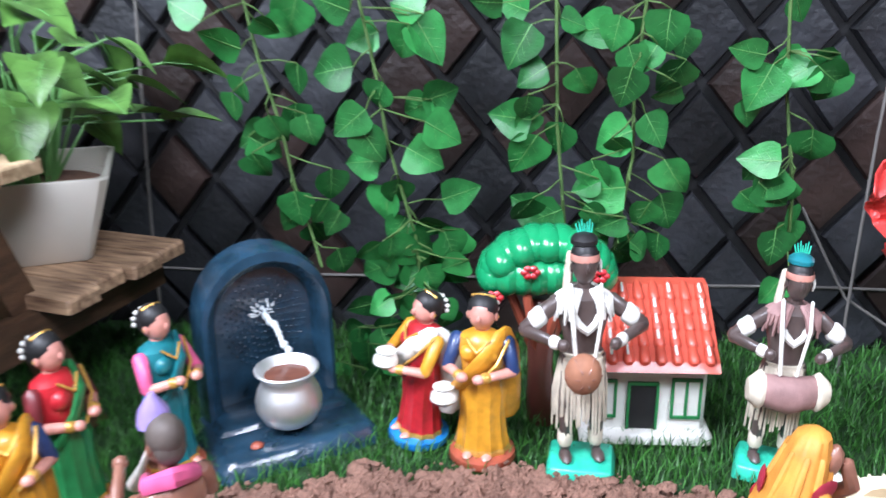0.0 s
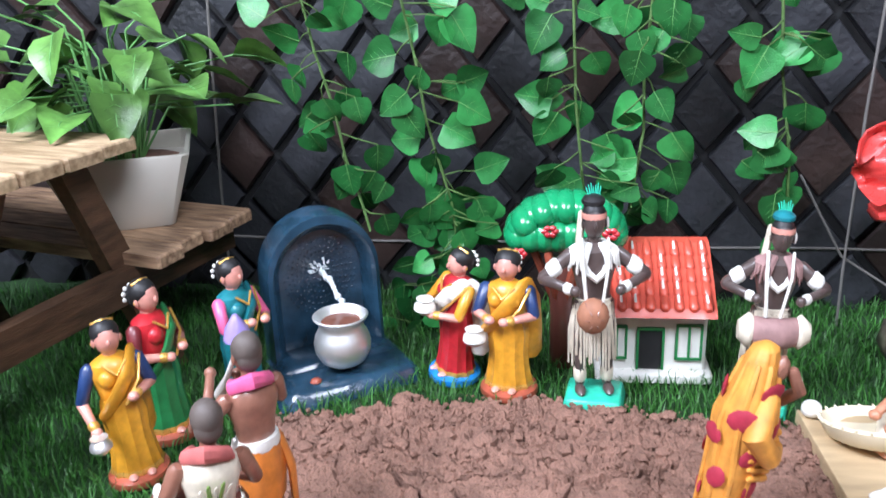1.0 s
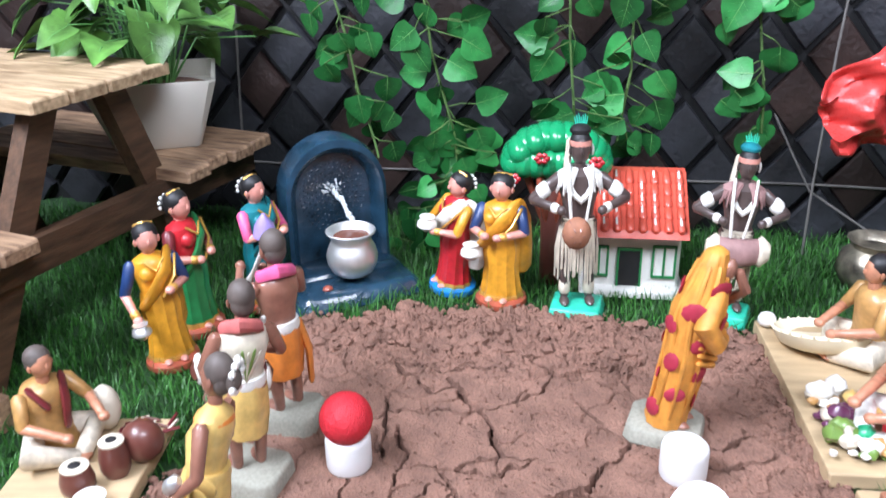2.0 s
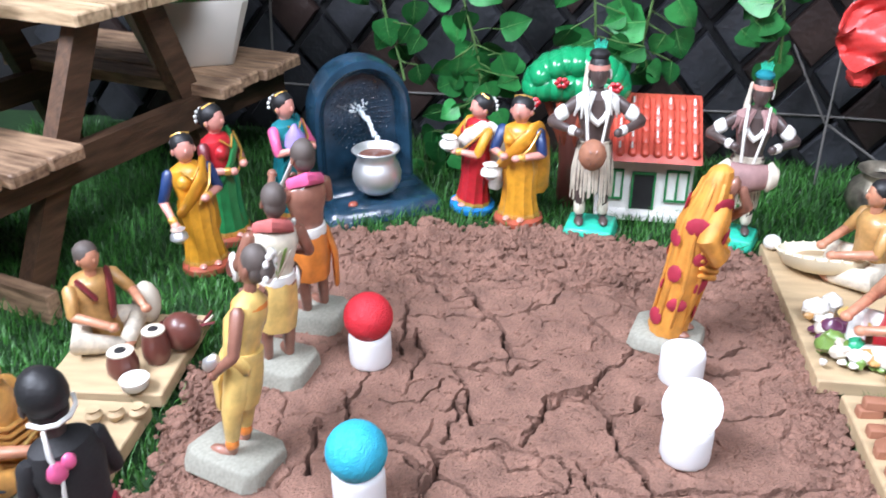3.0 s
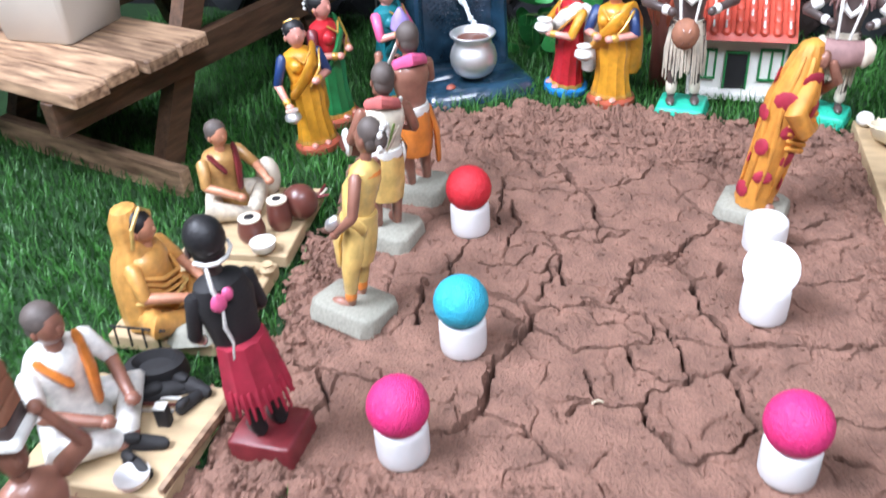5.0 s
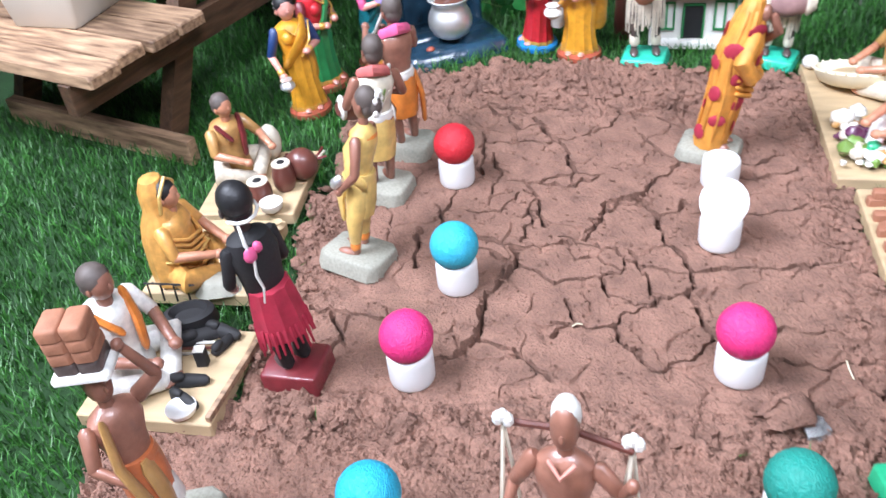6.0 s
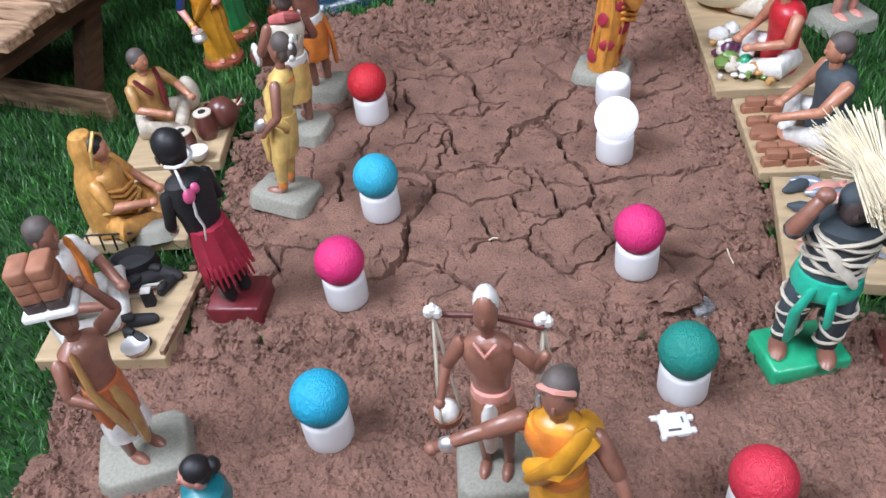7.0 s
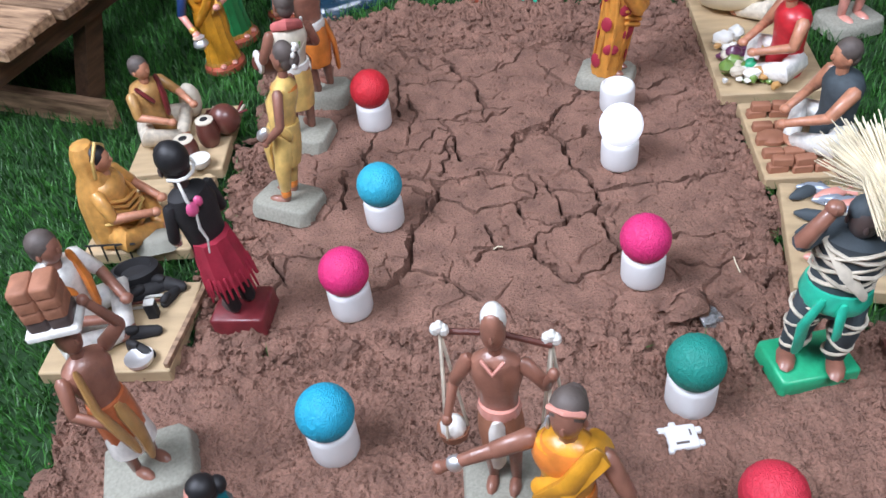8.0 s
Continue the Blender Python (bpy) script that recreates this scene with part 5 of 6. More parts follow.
def straw_carrier(f):
    f.box((0, 0, 0), (0.36, 0.25, 0.085), "bgreen", bevel=0.08, rz=28)
    for s in (-1, 1):
        f.tube([(0.06 * s, 0, 0.5), (0.085 * s, -0.02, 0.3), (0.09 * s, 0.0, 0.12)], [0.075, 0.06, 0.045], "slate", n=10)
        f.ball((0.1 * s, -0.055, 0.1), (0.042, 0.085, 0.028), "brown", n=9)
        for z, r0, tip in ((0.17, 0.05, 0.02), (0.24, 0.056, -0.03), (0.31, 0.063, 0.03), (0.38, 0.068, -0.02)):
            wrap(f, (0.083 * s, -0.012, z), r0, r0, tip, 0.008, "cream")
    f.lathe([(0.11, 0.4), (0.13, 0.5), (0.11, 0.58), (0.135, 0.7), (0.13, 0.78), (0.05, 0.82)], "slate", sy=0.8, n=20)
    f.lathe([(0.13, 0.44), (0.142, 0.48), (0.13, 0.54)], "turq", sy=0.85, n=20)
    f.tube([(-0.06, -0.11, 0.5), (-0.1, -0.14, 0.4), (-0.09, -0.13, 0.24)], [0.03, 0.035, 0.03], "turq", n=8, flat=0.5)
    f.tube([(0.02, -0.12, 0.5), (0.03, -0.14, 0.36)], [0.03, 0.025], "turq", n=8, flat=0.5)
    for z, r0, tip in ((0.575, 0.116, 0.03), (0.61, 0.121, -0.045), (0.65, 0.129, 0.05), (0.69, 0.137, -0.04), (0.72, 0.139, 0.06), (0.755, 0.138, -0.03), (0.43, 0.122, 0.03)):
        wrap(f, (0, 0, z), r0, r0 * 0.82, tip, 0.009, "cream")
    f.tube([(-0.1, -0.05, 0.77), (-0.02, -0.115, 0.68), (0.08, -0.1, 0.56)], [0.03, 0.034, 0.02], "cream", n=7, flat=0.4)
    head(f, (0, -0.02, 0.87), "dark", "slate", bun=False)
    arm(f, (-0.14, 0, 0.76), (-0.2, -0.1, 0.78), (-0.12, -0.06, 0.93), "slate", "brown", r=0.042)
    arm(f, (0.14, 0, 0.76), (0.24, -0.06, 0.74), (0.2, 0.0, 0.93), "slate", "brown", r=0.042)


def straw_bundle(f):
    rr = random.Random(12)
    for i in range(420):
        a, q = rr.uniform(0, 6.283), rr.uniform(0, 1) ** 0.5
        y, z = 0.055 * q * math.cos(a), 0.99 + 0.055 * q * math.sin(a)
        k = rr.uniform(0.7, 1.2)
        y, z = y * rr.uniform(0.8, 1.5), z + rr.uniform(-0.012, 0.02)
        f.tube([(-0.06 * k + y * 2.2, 0.19 * k, z + (z - 0.99) * 1.6 + 0.025), (y + 0.02, 0.03, z + 0.02), (0.1 + y * 1.5, -0.15 - 0.03 * k, z + (z - 0.99) * 0.5 - 0.01)], rr.uniform(0.0016, 0.0032), "straw", n=4)


figurine("worker_figurine", 0.352, -0.325, 0.166, -14, straw_carrier, "dark clay man carrying a straw bundle on green base", "village men figurines", z=-0.001, tilt=(0, 7))
bundle = figurine("straw_bundle", 0.352, -0.325, 0.166, -14, straw_bundle, "loose bundle of pale dry straw on the carrier's head", z=-0.001, tilt=(0, 7))
tagged(bundle, "loose bundle of pale dry straw on the carrier's head", "straw", kind="stuff")


def blue_child(f):
    plinth(f, 0.4, 0.4, 0.06)
    f.lathe([(0.16, 0.06), (0.15, 0.3), (0.14, 0.5), (0.17, 0.62), (0.14, 0.7), (0.05, 0.74)], "teal", sy=0.85, n=22, pleat=0.04, k=9)
    head(f, (0, -0.01, 0.85), "pinkskin", "hair", bun=True, s=1.25)
    arm(f, (-0.15, 0, 0.66), (-0.2, -0.08, 0.5), (-0.08, -0.2, 0.5), "teal", "pinkskin")
    arm(f, (0.15, 0, 0.66), (0.2, -0.08, 0.5), (0.08, -0.2, 0.5), "teal", "pinkskin")


figurine("child_figurine", -0.034, -0.478, 0.105, -60, blue_child, "small glossy clay figure with black hair and teal dress", z=-0.001)


def pink_man(f):
    plinth(f, 0.4, 0.34, 0.08)
    standing_man("pinkskin", "white", 0.2, hair="greyhair")(f)


figurine("man_figurine", 0.522, 0.165, 0.165, 20, pink_man, "clay man with rosy skin standing on grey plinth", "village men figurines")


# ---- seated craftsmen with their boards and wares ----
def board(name, pts_c, size, rz, label, thick=0.012):
    f = Form()
    f.box((0, 0, 0), (size[0], size[1], thick), M_PLY, bevel=0.06)
    return f.thing(name, pose(pts_c[0], pts_c[1], GROUND_Z + 0.009, 0, 0, rz), label, "board", "plywood display boards", smooth=False)


BT = GROUND_Z + 0.0212


def seated(skin, top, lower, hair="greyhair", right=None, left=None, veil=None, bun=False, shawl=None, sleeve=None):
    def build(f):
        for s in (-1, 1):
            f.tube([(0.1 * s, 0.05, 0.13), (0.3 * s, -0.16, 0.15), (0.04 * s, -0.33, 0.07)], [0.12, 0.105, 0.07], lower, n=10)
            f.ball((-0.02 * s, -0.36, 0.05), (0.08, 0.05, 0.04), skin, n=8)
        f.lathe([(0.2, 0.0), (0.21, 0.1), (0.17, 0.25), (0.18, 0.42), (0.2, 0.55), (0.16, 0.63), (0.06, 0.67)], top, sy=0.8, n=20)
        head(f, (0, -0.05, 0.82), skin, hair, bun=bun, s=1.55)
        el, ha = right or ((-0.27, -0.1, 0.38), (-0.1, -0.4, 0.3))
        arm(f, (-0.2, -0.01, 0.58), el, ha, sleeve or top, skin, r=0.055)
        el, ha = left or ((0.27, -0.1, 0.38), (0.1, -0.4, 0.3))
        arm(f, (0.2, -0.01, 0.58), el, ha, sleeve or top, skin, r=0.055)
        if shawl:
            f.tube([(0.14, -0.06, 0.64), (0.08, -0.17, 0.5), (0.04, -0.2, 0.3)], [0.06, 0.07, 0.06], shawl, n=8, flat=0.5)
            f.tube([(-0.14, -0.06, 0.64), (-0.08, -0.17, 0.5)], [0.05, 0.05], shawl, n=8, flat=0.5)
        if veil:
            f.lathe([(0.25, 0.03), (0.25, 0.2), (0.235, 0.45), (0.2, 0.6), (0.142, 0.7), (0.14, 0.8), (0.132, 0.9), (0.095, 0.975), (0.02, 1.0)], veil, c=(0, 0.055, 0), sy=0.86, n=44, pleat=0.035, k=11)
            for k in range(6):
                f.tube([(-0.22, -0.04, 0.52 - 0.05 * k), (-0.1, -0.17, 0.44 - 0.06 * k), (0.1, -0.19, 0.4 - 0.06 * k), (0.23, -0.05, 0.46 - 0.05 * k)], 0.018, veil, n=7)
            f.tube([(-0.135, -0.03, 0.72), (-0.125, -0.06, 0.88), (0, -0.075, 0.985), (0.125, -0.06, 0.88), (0.135, -0.03, 0.72)], 0.016, "paleyellow", n=7)
            f.tube([(-0.245, 0.0, 0.3), (-0.15, -0.2, 0.26), (0.15, -0.2, 0.26), (0.245, 0.0, 0.3)], 0.014, "paleyellow", n=7)
    return build


board("display_board", (-0.197, -0.015), (0.098, 0.115), 4, "pale plywood board carrying a seated drummer")
figurine("tabla_player_figurine", -0.228, 0.0, 0.095, 62, seated("skin", "ochre", "cream", shawl="maroon", left=((0.28, -0.15, 0.42), (0.2, -0.45, 0.36))), "seated clay musician in mustard shirt playing drums", "seated craft figurines", z=BT)


def drum(name, x, y, h, r, label, top="cream"):
    f = Form()
    f.lathe([(r * 0.8, 0), (r * 1.05, h * 0.2), (r * 1.08, h * 0.5), (r * 0.86, h * 0.93)], "dwood", n=20)
    o = f.thing(name, pose(x, y, BT), label, "drum", "small clay drums")
    f = Form()
    f.lathe([(r * 0.88, h * 0.92), (r * 0.9, h * 0.97), (r * 0.8, h), (r * 0.42, h * 1.005)], top, n=20)
    f.part("skin", o, "cream drum skin")
    f = Form()
    f.lathe([(r * 0.4, h * 1.003), (r * 0.36, h * 1.02), (r * 0.05, h * 1.03)], "black", n=14)
    f.part("patch", o, "black round patch")
    return o


drum("drum", -0.184, -0.048, 0.023, 0.0115, "small maroon clay drum with cream skin on plywood")
drum("drum", -0.166, -0.026, 0.03, 0.0105, "tall maroon clay drum with cream skin on plywood")
f = Form()
f.ball((0, 0, 0.017), (0.0165, 0.015, 0.017), "dwood", n=14)
f.thing("drum", pose(-0.152, -0.008, BT), "round dark brown clay drum on plywood", "drum", "small clay drums")
f = Form()
f.lathe([(0.005, 0), (0.010, 0.004), (0.0115, 0.011), (0.0095, 0.0105), (0.004, 0.006)], "white", n=20)
f.thing("bowl", pose(-0.166, -0.066, BT), "small white clay bowl on plywood board", "bowl")
f = Form()
f.ball((0, 0, 0.02), (0.012, 0.012, 0.02), "cream", n=12)
f.thing("gourd", pose(-0.198, 0.028, BT), "pale upright clay gourd beside the drummer", "gourd")
rnd = random.Random(21)
f = Form()
for i in range(22):
    x, y = rnd.uniform(-0.02, 0.02), rnd.uniform(-0.012, 0.012)
    a = rnd.uniform(0, 3.14)
    f.tube([(x - 0.007 * math.cos(a), y - 0.007 * math.sin(a), 0.002), (x + 0.007 * math.cos(a), y + 0.007 * math.sin(a), 0.003)], 0.0014, rnd.choice(("dwood", "maroon", "greyhair", "cream")), n=5)
f.thing("small_tools", pose(-0.164, 0.028, BT), "scattered little brown tools on plywood board", "tools", kind="stuff")

board("display_board", (-0.196, -0.135), (0.1, 0.108), 2, "pale plywood board carrying a seated woman")
figurine("seated_woman_figurine", -0.212, -0.162, 0.102, 92, seated("skin", "saffron", "saffron", hair="hair", veil="saffron"), "seated clay woman veiled in yellow and orange sari", "seated craft figurines", z=BT)
f = Form()
for i in range(3):
    f.lathe([(0.003, 0), (0.006, 0.003), (0.0066, 0.006), (0.0038, 0.009), (0.005, 0.011), (0.003, 0.0105)], "ply", c=(-0.014 + 0.015 * i, 0.004 * i, 0), n=14)
f.thing("clay_pots", pose(-0.165, -0.105, BT), "row of little unpainted clay pots on plywood", "pots", kind="stuff")
f = Form()
f.box((0, 0, 0), (0.04, 0.028, 0.012), "stone", bevel=0.3, top=0.8)
f.thing("grindstone", pose(-0.175, -0.18, BT, 0, 0, 15), "small grey slab before the seated woman", "slab")
f = Form()
for i in range(4):
    x = -0.018 + 0.012 * i
    f.tube([(x, 0, 0), (x + 0.001, 0.0, 0.017), (x + 0.007, 0, 0.019)], 0.0009, "black", n=5)
f.tube([(-0.02, 0, 0.018), (0.026, 0, 0.019)], 0.0009, "black", n=5)
f.thing("wire_stand", pose(-0.212, -0.198, GROUND_Z + 0.02), "thin black wire stand at the board edge", "stand")

board("display_board", (-0.176, -0.278), (0.108, 0.098), 0, "pale plywood board carrying a cobbler and tools")
figurine("cobbler_figurine", -0.206, -0.282, 0.112, 78, seated("brown", "white", "white", shawl="orange"), "seated clay cobbler in white cloth at his tools", "seated craft figurines", z=BT)
f = Form()
f.box((0, 0, 0), (0.004, 0.105, 0.005), M_WOOD, bevel=0.1)
f.thing("wood_strip", pose(-0.119, -0.272, BT + 0.0002, 0, 0, -6), "thin brown wooden strip along the board edge", "strip")


def shoe(x, y, rz, s=1.0):
    f = Form()
    f.tube([(-0.012 * s, 0, 0.004), (0, 0, 0.004), (0.014 * s, 0, 0.0035)], [0.005 * s, 0.0058 * s, 0.0045 * s], "black", n=9, flat=0.7)
    f.tube([(-0.011 * s, 0, 0.007), (-0.003 * s, 0, 0.008)], [0.0045 * s, 0.004 * s], "black", n=8)
    f.thing("shoe", pose(x, y, BT, 0, 0, rz), "tiny black clay shoe on plywood board", "shoe", "tiny shoes")


for x, y, rz, s in ((-0.155, -0.29, 10, 1.0), (-0.15, -0.308, -25, 0.9), (-0.142, -0.25, 70, 0.8), (-0.165, -0.243, 30, 1.2), (-0.15, -0.235, -15, 1.1)):
    shoe(x, y, rz, s)
f = Form()
f.lathe([(0.02, 0), (0.023, 0.005), (0.021, 0.016), (0.016, 0.018), (0.012, 0.012)], "black", n=18, sy=0.7)
f.thing("tool_bag", pose(-0.178, -0.228, BT, 0, 0, 20), "open black clay tool bag on plywood board", "bag")
f = Form()
f.box((0, 0, 0), (0.009, 0.008, 0.016), "black", bevel=0.1)
f.box((0, -0.0002, 0.0155), (0.0085, 0.0075, 0.001), "white", bevel=0.1)
f.thing("polish_box", pose(-0.152, -0.268, BT, 0, 0, 8), "small black upright box with white top", "box")
f = Form()
f.lathe([(0.004, 0), (0.0105, 0.003), (0.0115, 0.007), (0.009, 0.0065), (0.003, 0.004)], "silver", n=18)
f.thing("bowl", pose(-0.147, -0.318, BT), "small silver painted bowl on plywood board", "bowl")
f = Form()
for i in range(4):
    f.tube([(-0.012, 0.006 * i, 0.002), (0.014, 0.006 * i + 0.003, 0.0025)], 0.0013, ("silver", "dwood", "white", "black")[i], n=5)
f.thing("small_tools", pose(-0.165, -0.262, BT), "row of thin tools with silver and dark handles", "tools", kind="stuff")

# the boards across the bed
board("display_board", (0.408, 0.132), (0.108, 0.235), 0, "long pale plywood board with baskets and vegetables")
figurine("vegetable_seller_figurine", 0.425, 0.058, 0.108, -78, seated("skin", "red", "white", hair="hair", sleeve="skin"), "seated clay vegetable seller in red blouse", "seated craft figurines", z=BT)
rnd = random.Random(31)
for cx, cy, colour, word in ((0.378, 0.078, "purple", "dark purple"), (0.372, 0.052, "leafgreen", "green"), (0.392, 0.04, "bgreen", "bright green"), (0.375, 0.105, "white", "white"), (0.398, 0.085, "paleyellow", "pale yellow"), (0.379, 0.036, "white", "pale")):
    f = Form()
    for i in range(16):
        r = rnd.uniform(0.0028, 0.005) if i > 3 else rnd.uniform(0.006, 0.009)
        c = (rnd.gauss(0, 0.0085), rnd.gauss(0, 0.0075), r + rnd.uniform(0, 0.006))
        tint = rnd.choice((colour, colour, colour, "leafgreen", "cream", "ochre"))
        k = len(f.v)
        f.ball(c, (r * rnd.uniform(0.7, 1.5), r, r * 0.85), tint, n=9)
        for q in range(k, len(f.v)):
            p = Vector(f.v[q])
            f.v[q] = tuple(p + 0.3 * r * noise.noise_vector(p * 260))
    f.thing("vegetable_heap", pose(cx, cy, BT), "heap of tiny %s clay vegetables on plywood" % word, "vegetables", "vegetable heaps", kind="stuff")
f = Form()
f.lathe([(0.03, 0), (0.04, 0.004), (0.046, 0.016), (0.044, 0.018), (0.036, 0.008), (0.004, 0.006)], "straw", n=26)
for i in range(26):
    a = i * 0.2417
    f.tube([(0.032 * math.cos(a), 0.032 * math.sin(a), 0.001), (0.0465 * math.cos(a + 0.1), 0.0465 * math.sin(a + 0.1), 0.018)], 0.0013, "straw", n=4)
f.thing("basket", pose(0.405, 0.2, BT, -16, 0, 0), "wide shallow woven straw basket on plywood", "basket")
figurine("basket_maker_figurine", 0.436, 0.185, 0.105, -80, seated("skin", "ochre", "cream", hair="hair"), "seated clay basket maker in yellow behind basket", "seated craft figurines", z=BT)
f = Form()
f.ball((0, 0, 0.008), (0.009, 0.008, 0.008), "white", n=10)
f.thing("shell", pose(0.362, 0.236, BT), "small white shell at the board corner", "shell")

board("display_board", (0.417, -0.062), (0.1, 0.122), 0, "pale plywood board with a bricklayer and bricks")
figurine("bricklayer_figurine", 0.437, -0.068, 0.108, -82, seated("skin", "slate", "white", sleeve="skin", left=((0.25, -0.2, 0.4), (0.1, -0.5, 0.3))), "seated clay bricklayer in grey vest and white cloth", "seated craft figurines", z=BT)
f = Form()
f.box((0, 0, 0), (0.018, 0.009, 0.007), "terracotta", bevel=0.12)
BRICK = f.mesh("brick")
rnd = random.Random(17)
for i in range(3):
    for j in range(5):
        if (i, j) in ((1, 2), (2, 2), (2, 3)):
            continue
        o = new("brick", BRICK)
        o.matrix_world = pose(0.38 + i * 0.0195 + rnd.uniform(-0.001, 0.001), -0.112 + j * 0.0215 + rnd.uniform(-0.001, 0.001), BT, 0, 0, rnd.uniform(-6, 6))
        tagged(o, "tiny terracotta brick lying on plywood board", "brick", "tiny bricks")
        if j in (0, 4) and i < 2:
            o = new("brick", BRICK)
            o.matrix_world = pose(0.383 + i * 0.0195, -0.111 + j * 0.0215, BT + 0.0072, 0, 0, rnd.uniform(-8, 8))
            tagged(o, "tiny terracotta brick stacked on another brick", "brick", "tiny bricks")
f = Form()
f.ball((0, 0, 0.003), (0.015, 0.012, 0.006), "terracotta", n=10)
f.thing("mortar_heap", pose(0.385, -0.066, BT), "small heap of red mortar on plywood", "mortar")

board("display_board", (0.42, -0.2), (0.105, 0.13), -8, "pale plywood board laid with small fish")
rnd = random.Random(41)
FISH = []
for colour in ("fish", "slate", "pinkskin"):
    f = Form()
    f.tube([(-0.015, 0, 0.004), (-0.007, 0, 0.0045), (0.004, 0, 0.0045), (0.012, 0, 0.004)], [0.002, 0.0052, 0.0056, 0.0022], colour, n=9, flat=0.7)
    f.tube([(0.013, 0, 0.004), (0.019, 0.004, 0.004)], [0.0015, 0.0025], colour, n=5)
    f.tube([(0.013, 0, 0.004), (0.019, -0.004, 0.004)], [0.0015, 0.0025], colour, n=5)
    FISH.append(f.mesh("fish"))
for i in range(20):
    o = new("fish", FISH[i % 3 if i % 4 else 0])
    o.matrix_world = pose(0.385 + rnd.uniform(0, 0.05), -0.145 - i * 0.0052, BT + 0.001 * (i % 3), 0, 0, rnd.uniform(-30, 30))
    tagged(o, "tiny painted clay fish laid on plywood board", "fish", "tiny fish")

# ---- loose things ----
f = Form()
f.lathe([(0.018, 0), (0.03, 0.008), (0.037, 0.024), (0.034, 0.04), (0.024, 0.05), (0.026, 0.056), (0.03, 0.059), (0.026, 0.058), (0.02, 0.05)], M_PATCHY_METAL, n=26, pleat=0.02, k=13)
f.thing("metal_pot", pose(0.505, 0.37, GROUND_Z), "dark metal pot with pale gold patches on turf", "pot")

# red crumpled plastic hanging beside the wall
nu, nv = 34, 26
verts = []
for j in range(nv):
    v = j / (nv - 1)
    for i in range(nu):
        u = i / (nu - 1)
        x = 0.424 + 0.26 * u * (1 - 0.1 * v) + 0.02 * v
        z = 0.205 + 0.16 * u ** 0.8 - v * (0.055 + 0.12 * u ** 0.5) + 0.004 * math.sin(9 * u)
        y = 0.37 + 0.016 * math.sin(13 * u + 5 * v) + 0.009 * math.sin(31 * u - 11 * v) + 0.012 * noise.noise((u * 9, v * 9, 0)) + 0.02 * v
        verts.append((x, y, z))
faces = [(j * nu + i, j * nu + i + 1, (j + 1) * nu + i + 1, (j + 1) * nu + i) for j in range(nv - 1) for i in range(nu - 1)]
f = Form()
f.add(verts, faces, M_CLOTH_R)
red = f.thing("plastic_sheet", Matrix(), "red crumpled plastic sheet hanging beside the wall", "sheet")
sol = red.modifiers.new("thick", "SOLIDIFY")
sol.thickness = 0.0012
f = Form()
f.tube([(0.55, 0.37, 0.3), (0.56, 0.372, 0.45), (0.6, 0.375, 0.62)], 0.002, M_WIRE, n=6)
f.part("cord", red, "thin grey cord")


def cable(pts, r, label):
    f = Form()
    f.tube(pts, r, M_WIRE, n=7)
    f.thing("cable", Matrix(), label, "cable", "cables before the wall")


def wall_y(x):
    return 0.548 - (x - 0.12) * 0.0857 - 0.011


cable([(x, wall_y(x), 0.064 + 0.0015 * math.sin(x * 17)) for x in [-0.5 + 0.06 * i for i in range(22)]], 0.0016, "thin grey cable running level along the stone wall")
cable([(-0.226, wall_y(-0.226), 0.75), (-0.237, 0.56, 0.355), (-0.243, 0.563, 0.28), (-0.252, 0.563, 0.12), (-0.254, 0.56, GROUND_Z)], 0.0017, "thin grey cable hanging down the stone wall")
cable([(0.478, 0.45, 0.7), (0.466, 0.46, 0.319), (0.462, 0.46, 0.234), (0.46, 0.462, 0.06), (0.461, 0.463, GROUND_Z)], 0.0015, "taut pale cord hanging beside the stone wall")
cable([(0.41, 0.475, 0.16), (0.46, 0.47, 0.07), (0.52, 0.47, 0.03), (0.58, 0.46, GROUND_Z)], 0.0014, "thin twisted wire crossing the hanging cord")

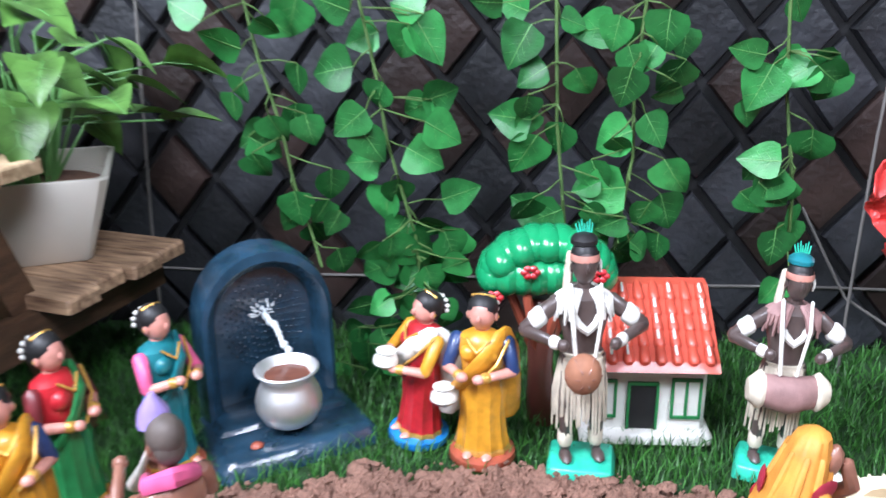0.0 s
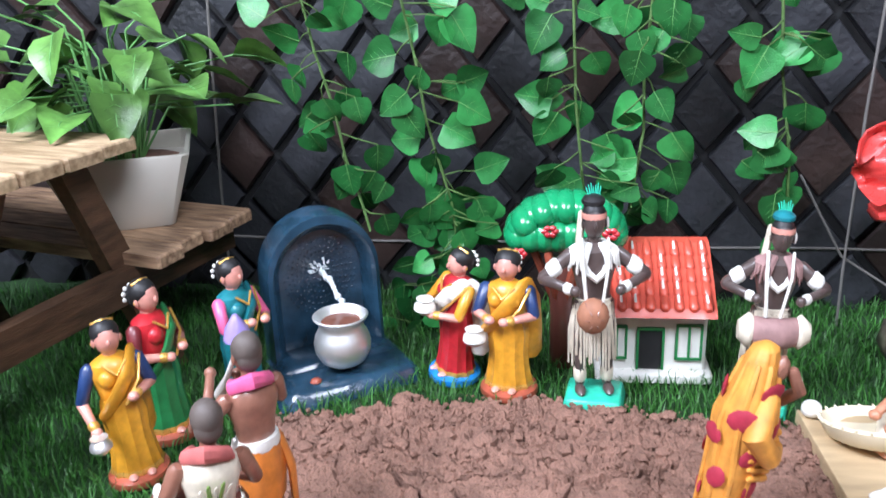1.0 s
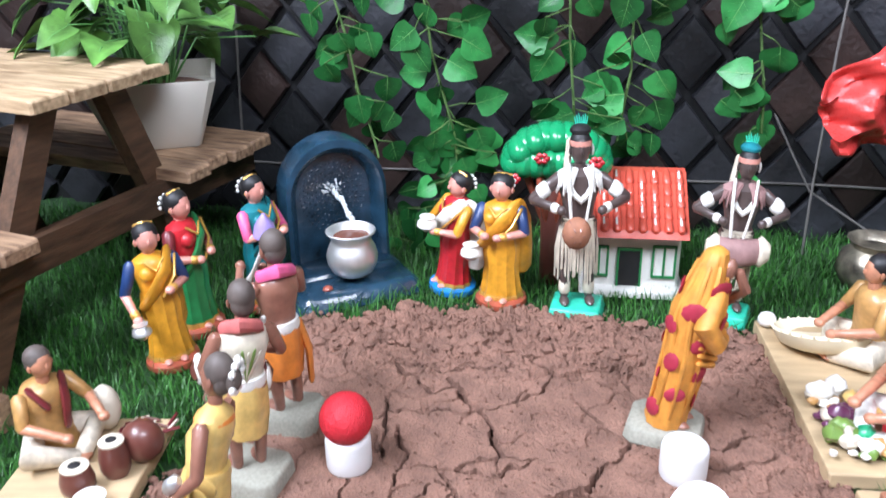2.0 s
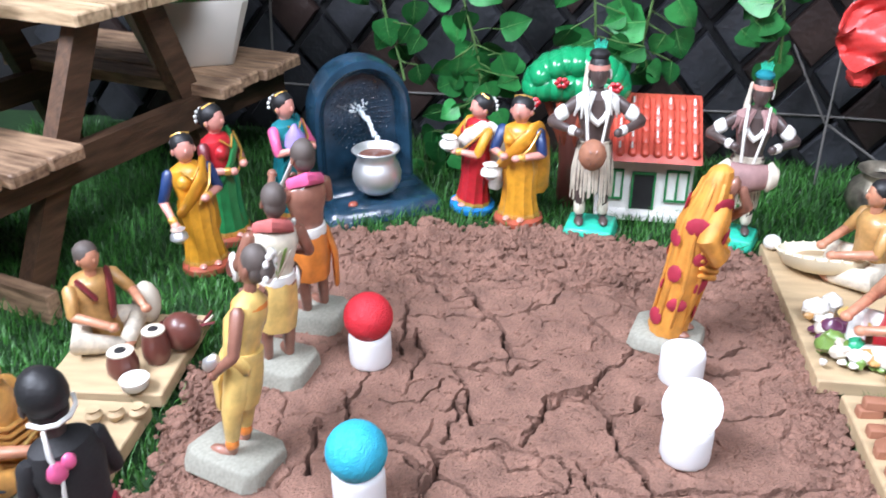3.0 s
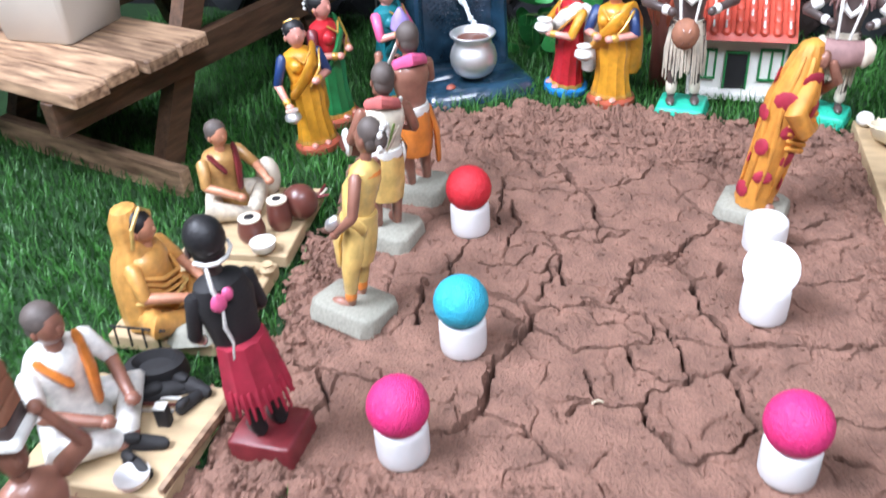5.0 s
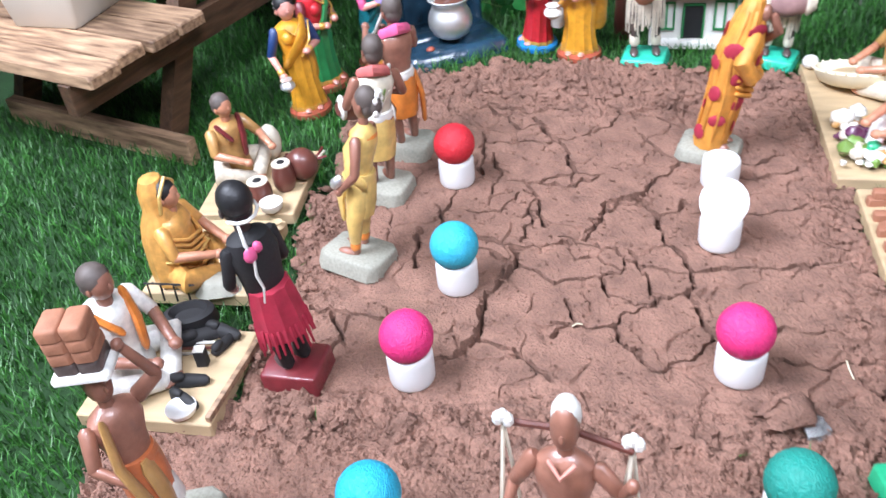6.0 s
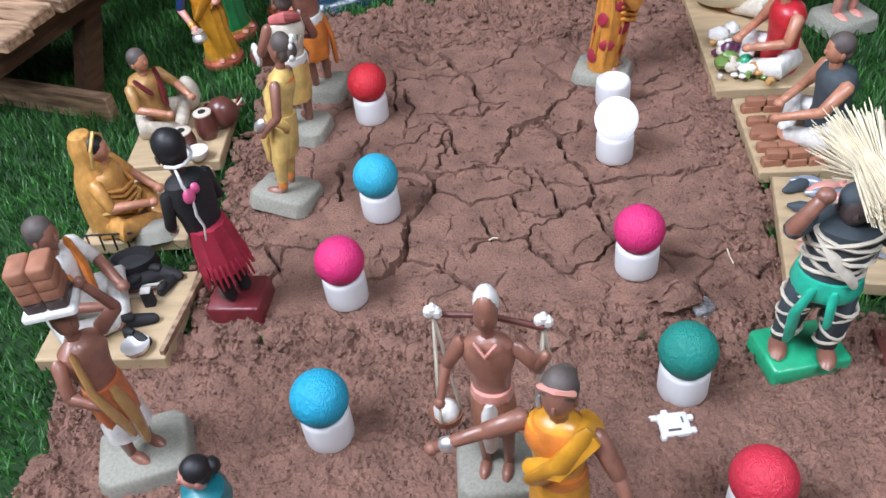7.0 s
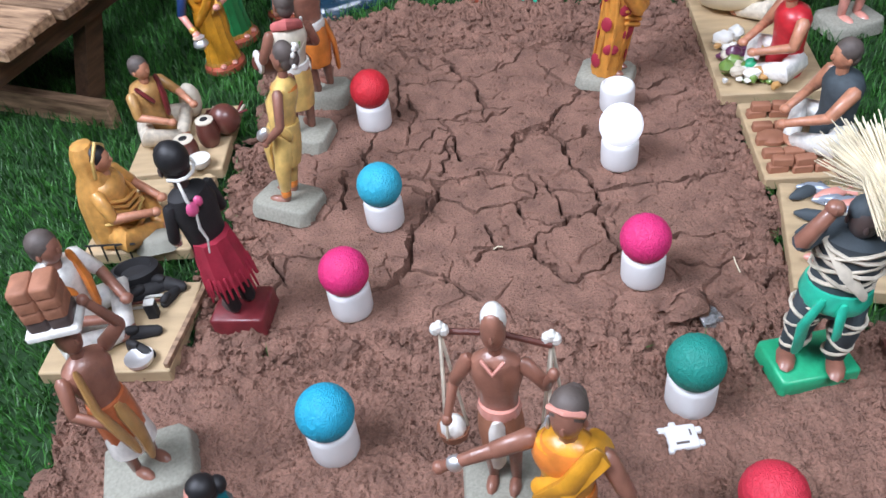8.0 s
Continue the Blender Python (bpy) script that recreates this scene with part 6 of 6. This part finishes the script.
f = Form()
f.box((0, 0.002, 0), (0.021, 0.0185, 0.0036), M_CAPW, bevel=0.15)
for x0, y0, w in ((-0.0125, 0.009, 0.006), (0.0122, 0.0065, 0.005), (0.012, -0.004, 0.004), (-0.004, 0.0125, 0.005), (-0.0095, -0.007, 0.004)):
    f.box((x0, y0, 0), (w, 0.0045, 0.003), M_CAPW, bevel=0.2)
f.box((-0.001, -0.0035, 0.0034), (0.009, 0.0018, 0.0005), "greyhair", bevel=0.05)
f.box((0.006, 0.004, 0.0034), (0.0012, 0.005, 0.0005), "greyhair", bevel=0.05)
f.thing("plastic_clip", pose(0.256, -0.388, 0.0005, 0, 0, 8), "small white plastic clip lying on red earth", "clip")
f = Form()
f.ball((0, 0, 0.008), (0.017, 0.014, 0.014), M_SOIL, n=18)
f.v = [tuple(Vector(p) + 0.011 * noise.noise_vector(Vector(p) * 70) + 0.004 * noise.noise_vector(Vector(p) * 260)) for p in f.v]
f.thing("earth_clod", pose(0.272, -0.274, 0), "rough clod of red earth on the bed", "clod")
m, nt, b = nodes_of("clear_plastic")
b.inputs["Transmission Weight"].default_value, b.inputs["Roughness"].default_value, b.inputs["Base Color"].default_value = 0.8, 0.12, (0.9, 0.9, 0.9, 1)
f = Form()
for i in range(4):
    a = i * 0.9
    f.box((0.004 * math.cos(a), 0.004 * math.sin(a), 0.002 * i), (0.016, 0.011, 0.002), m, rz=i * 37, bevel=0.2)
f.thing("plastic_scrap", pose(0.291, -0.281, 0.002, 14, 10, 0), "crumpled scrap of clear plastic on red earth", "scrap")
f = Form()
f.ball((0, 0, 0.003), (0.005, 0.004, 0.003), "white", n=8)
f.thing("pebble", pose(-0.105, -0.295, 0), "small white pebble at the plinth", "pebble")
for x, y, a, l in ((0.297, -0.415, 50, 0.02), (0.325, -0.22, 95, 0.018), (0.13, -0.19, 20, 0.008)):
    f = Form()
    f.tube([(-l / 2, 0, 0.002), (0, 0.001, 0.003), (l / 2, 0, 0.002)], 0.0006, "straw", n=5)
    f.thing("twig", pose(x, y, 0.001, 0, 0, a), "thin dry straw lying on the red earth", "twig", "dry straws")
f = Form()
f.box((0, 0, 0), (0.008, 0.19, 0.006), "dwood", bevel=0.15)
f.thing("wood_strip", pose(0.408, -0.4, 0.0, 0, 0, -4), "thin brown wooden strip edging the earth bed", "strip")
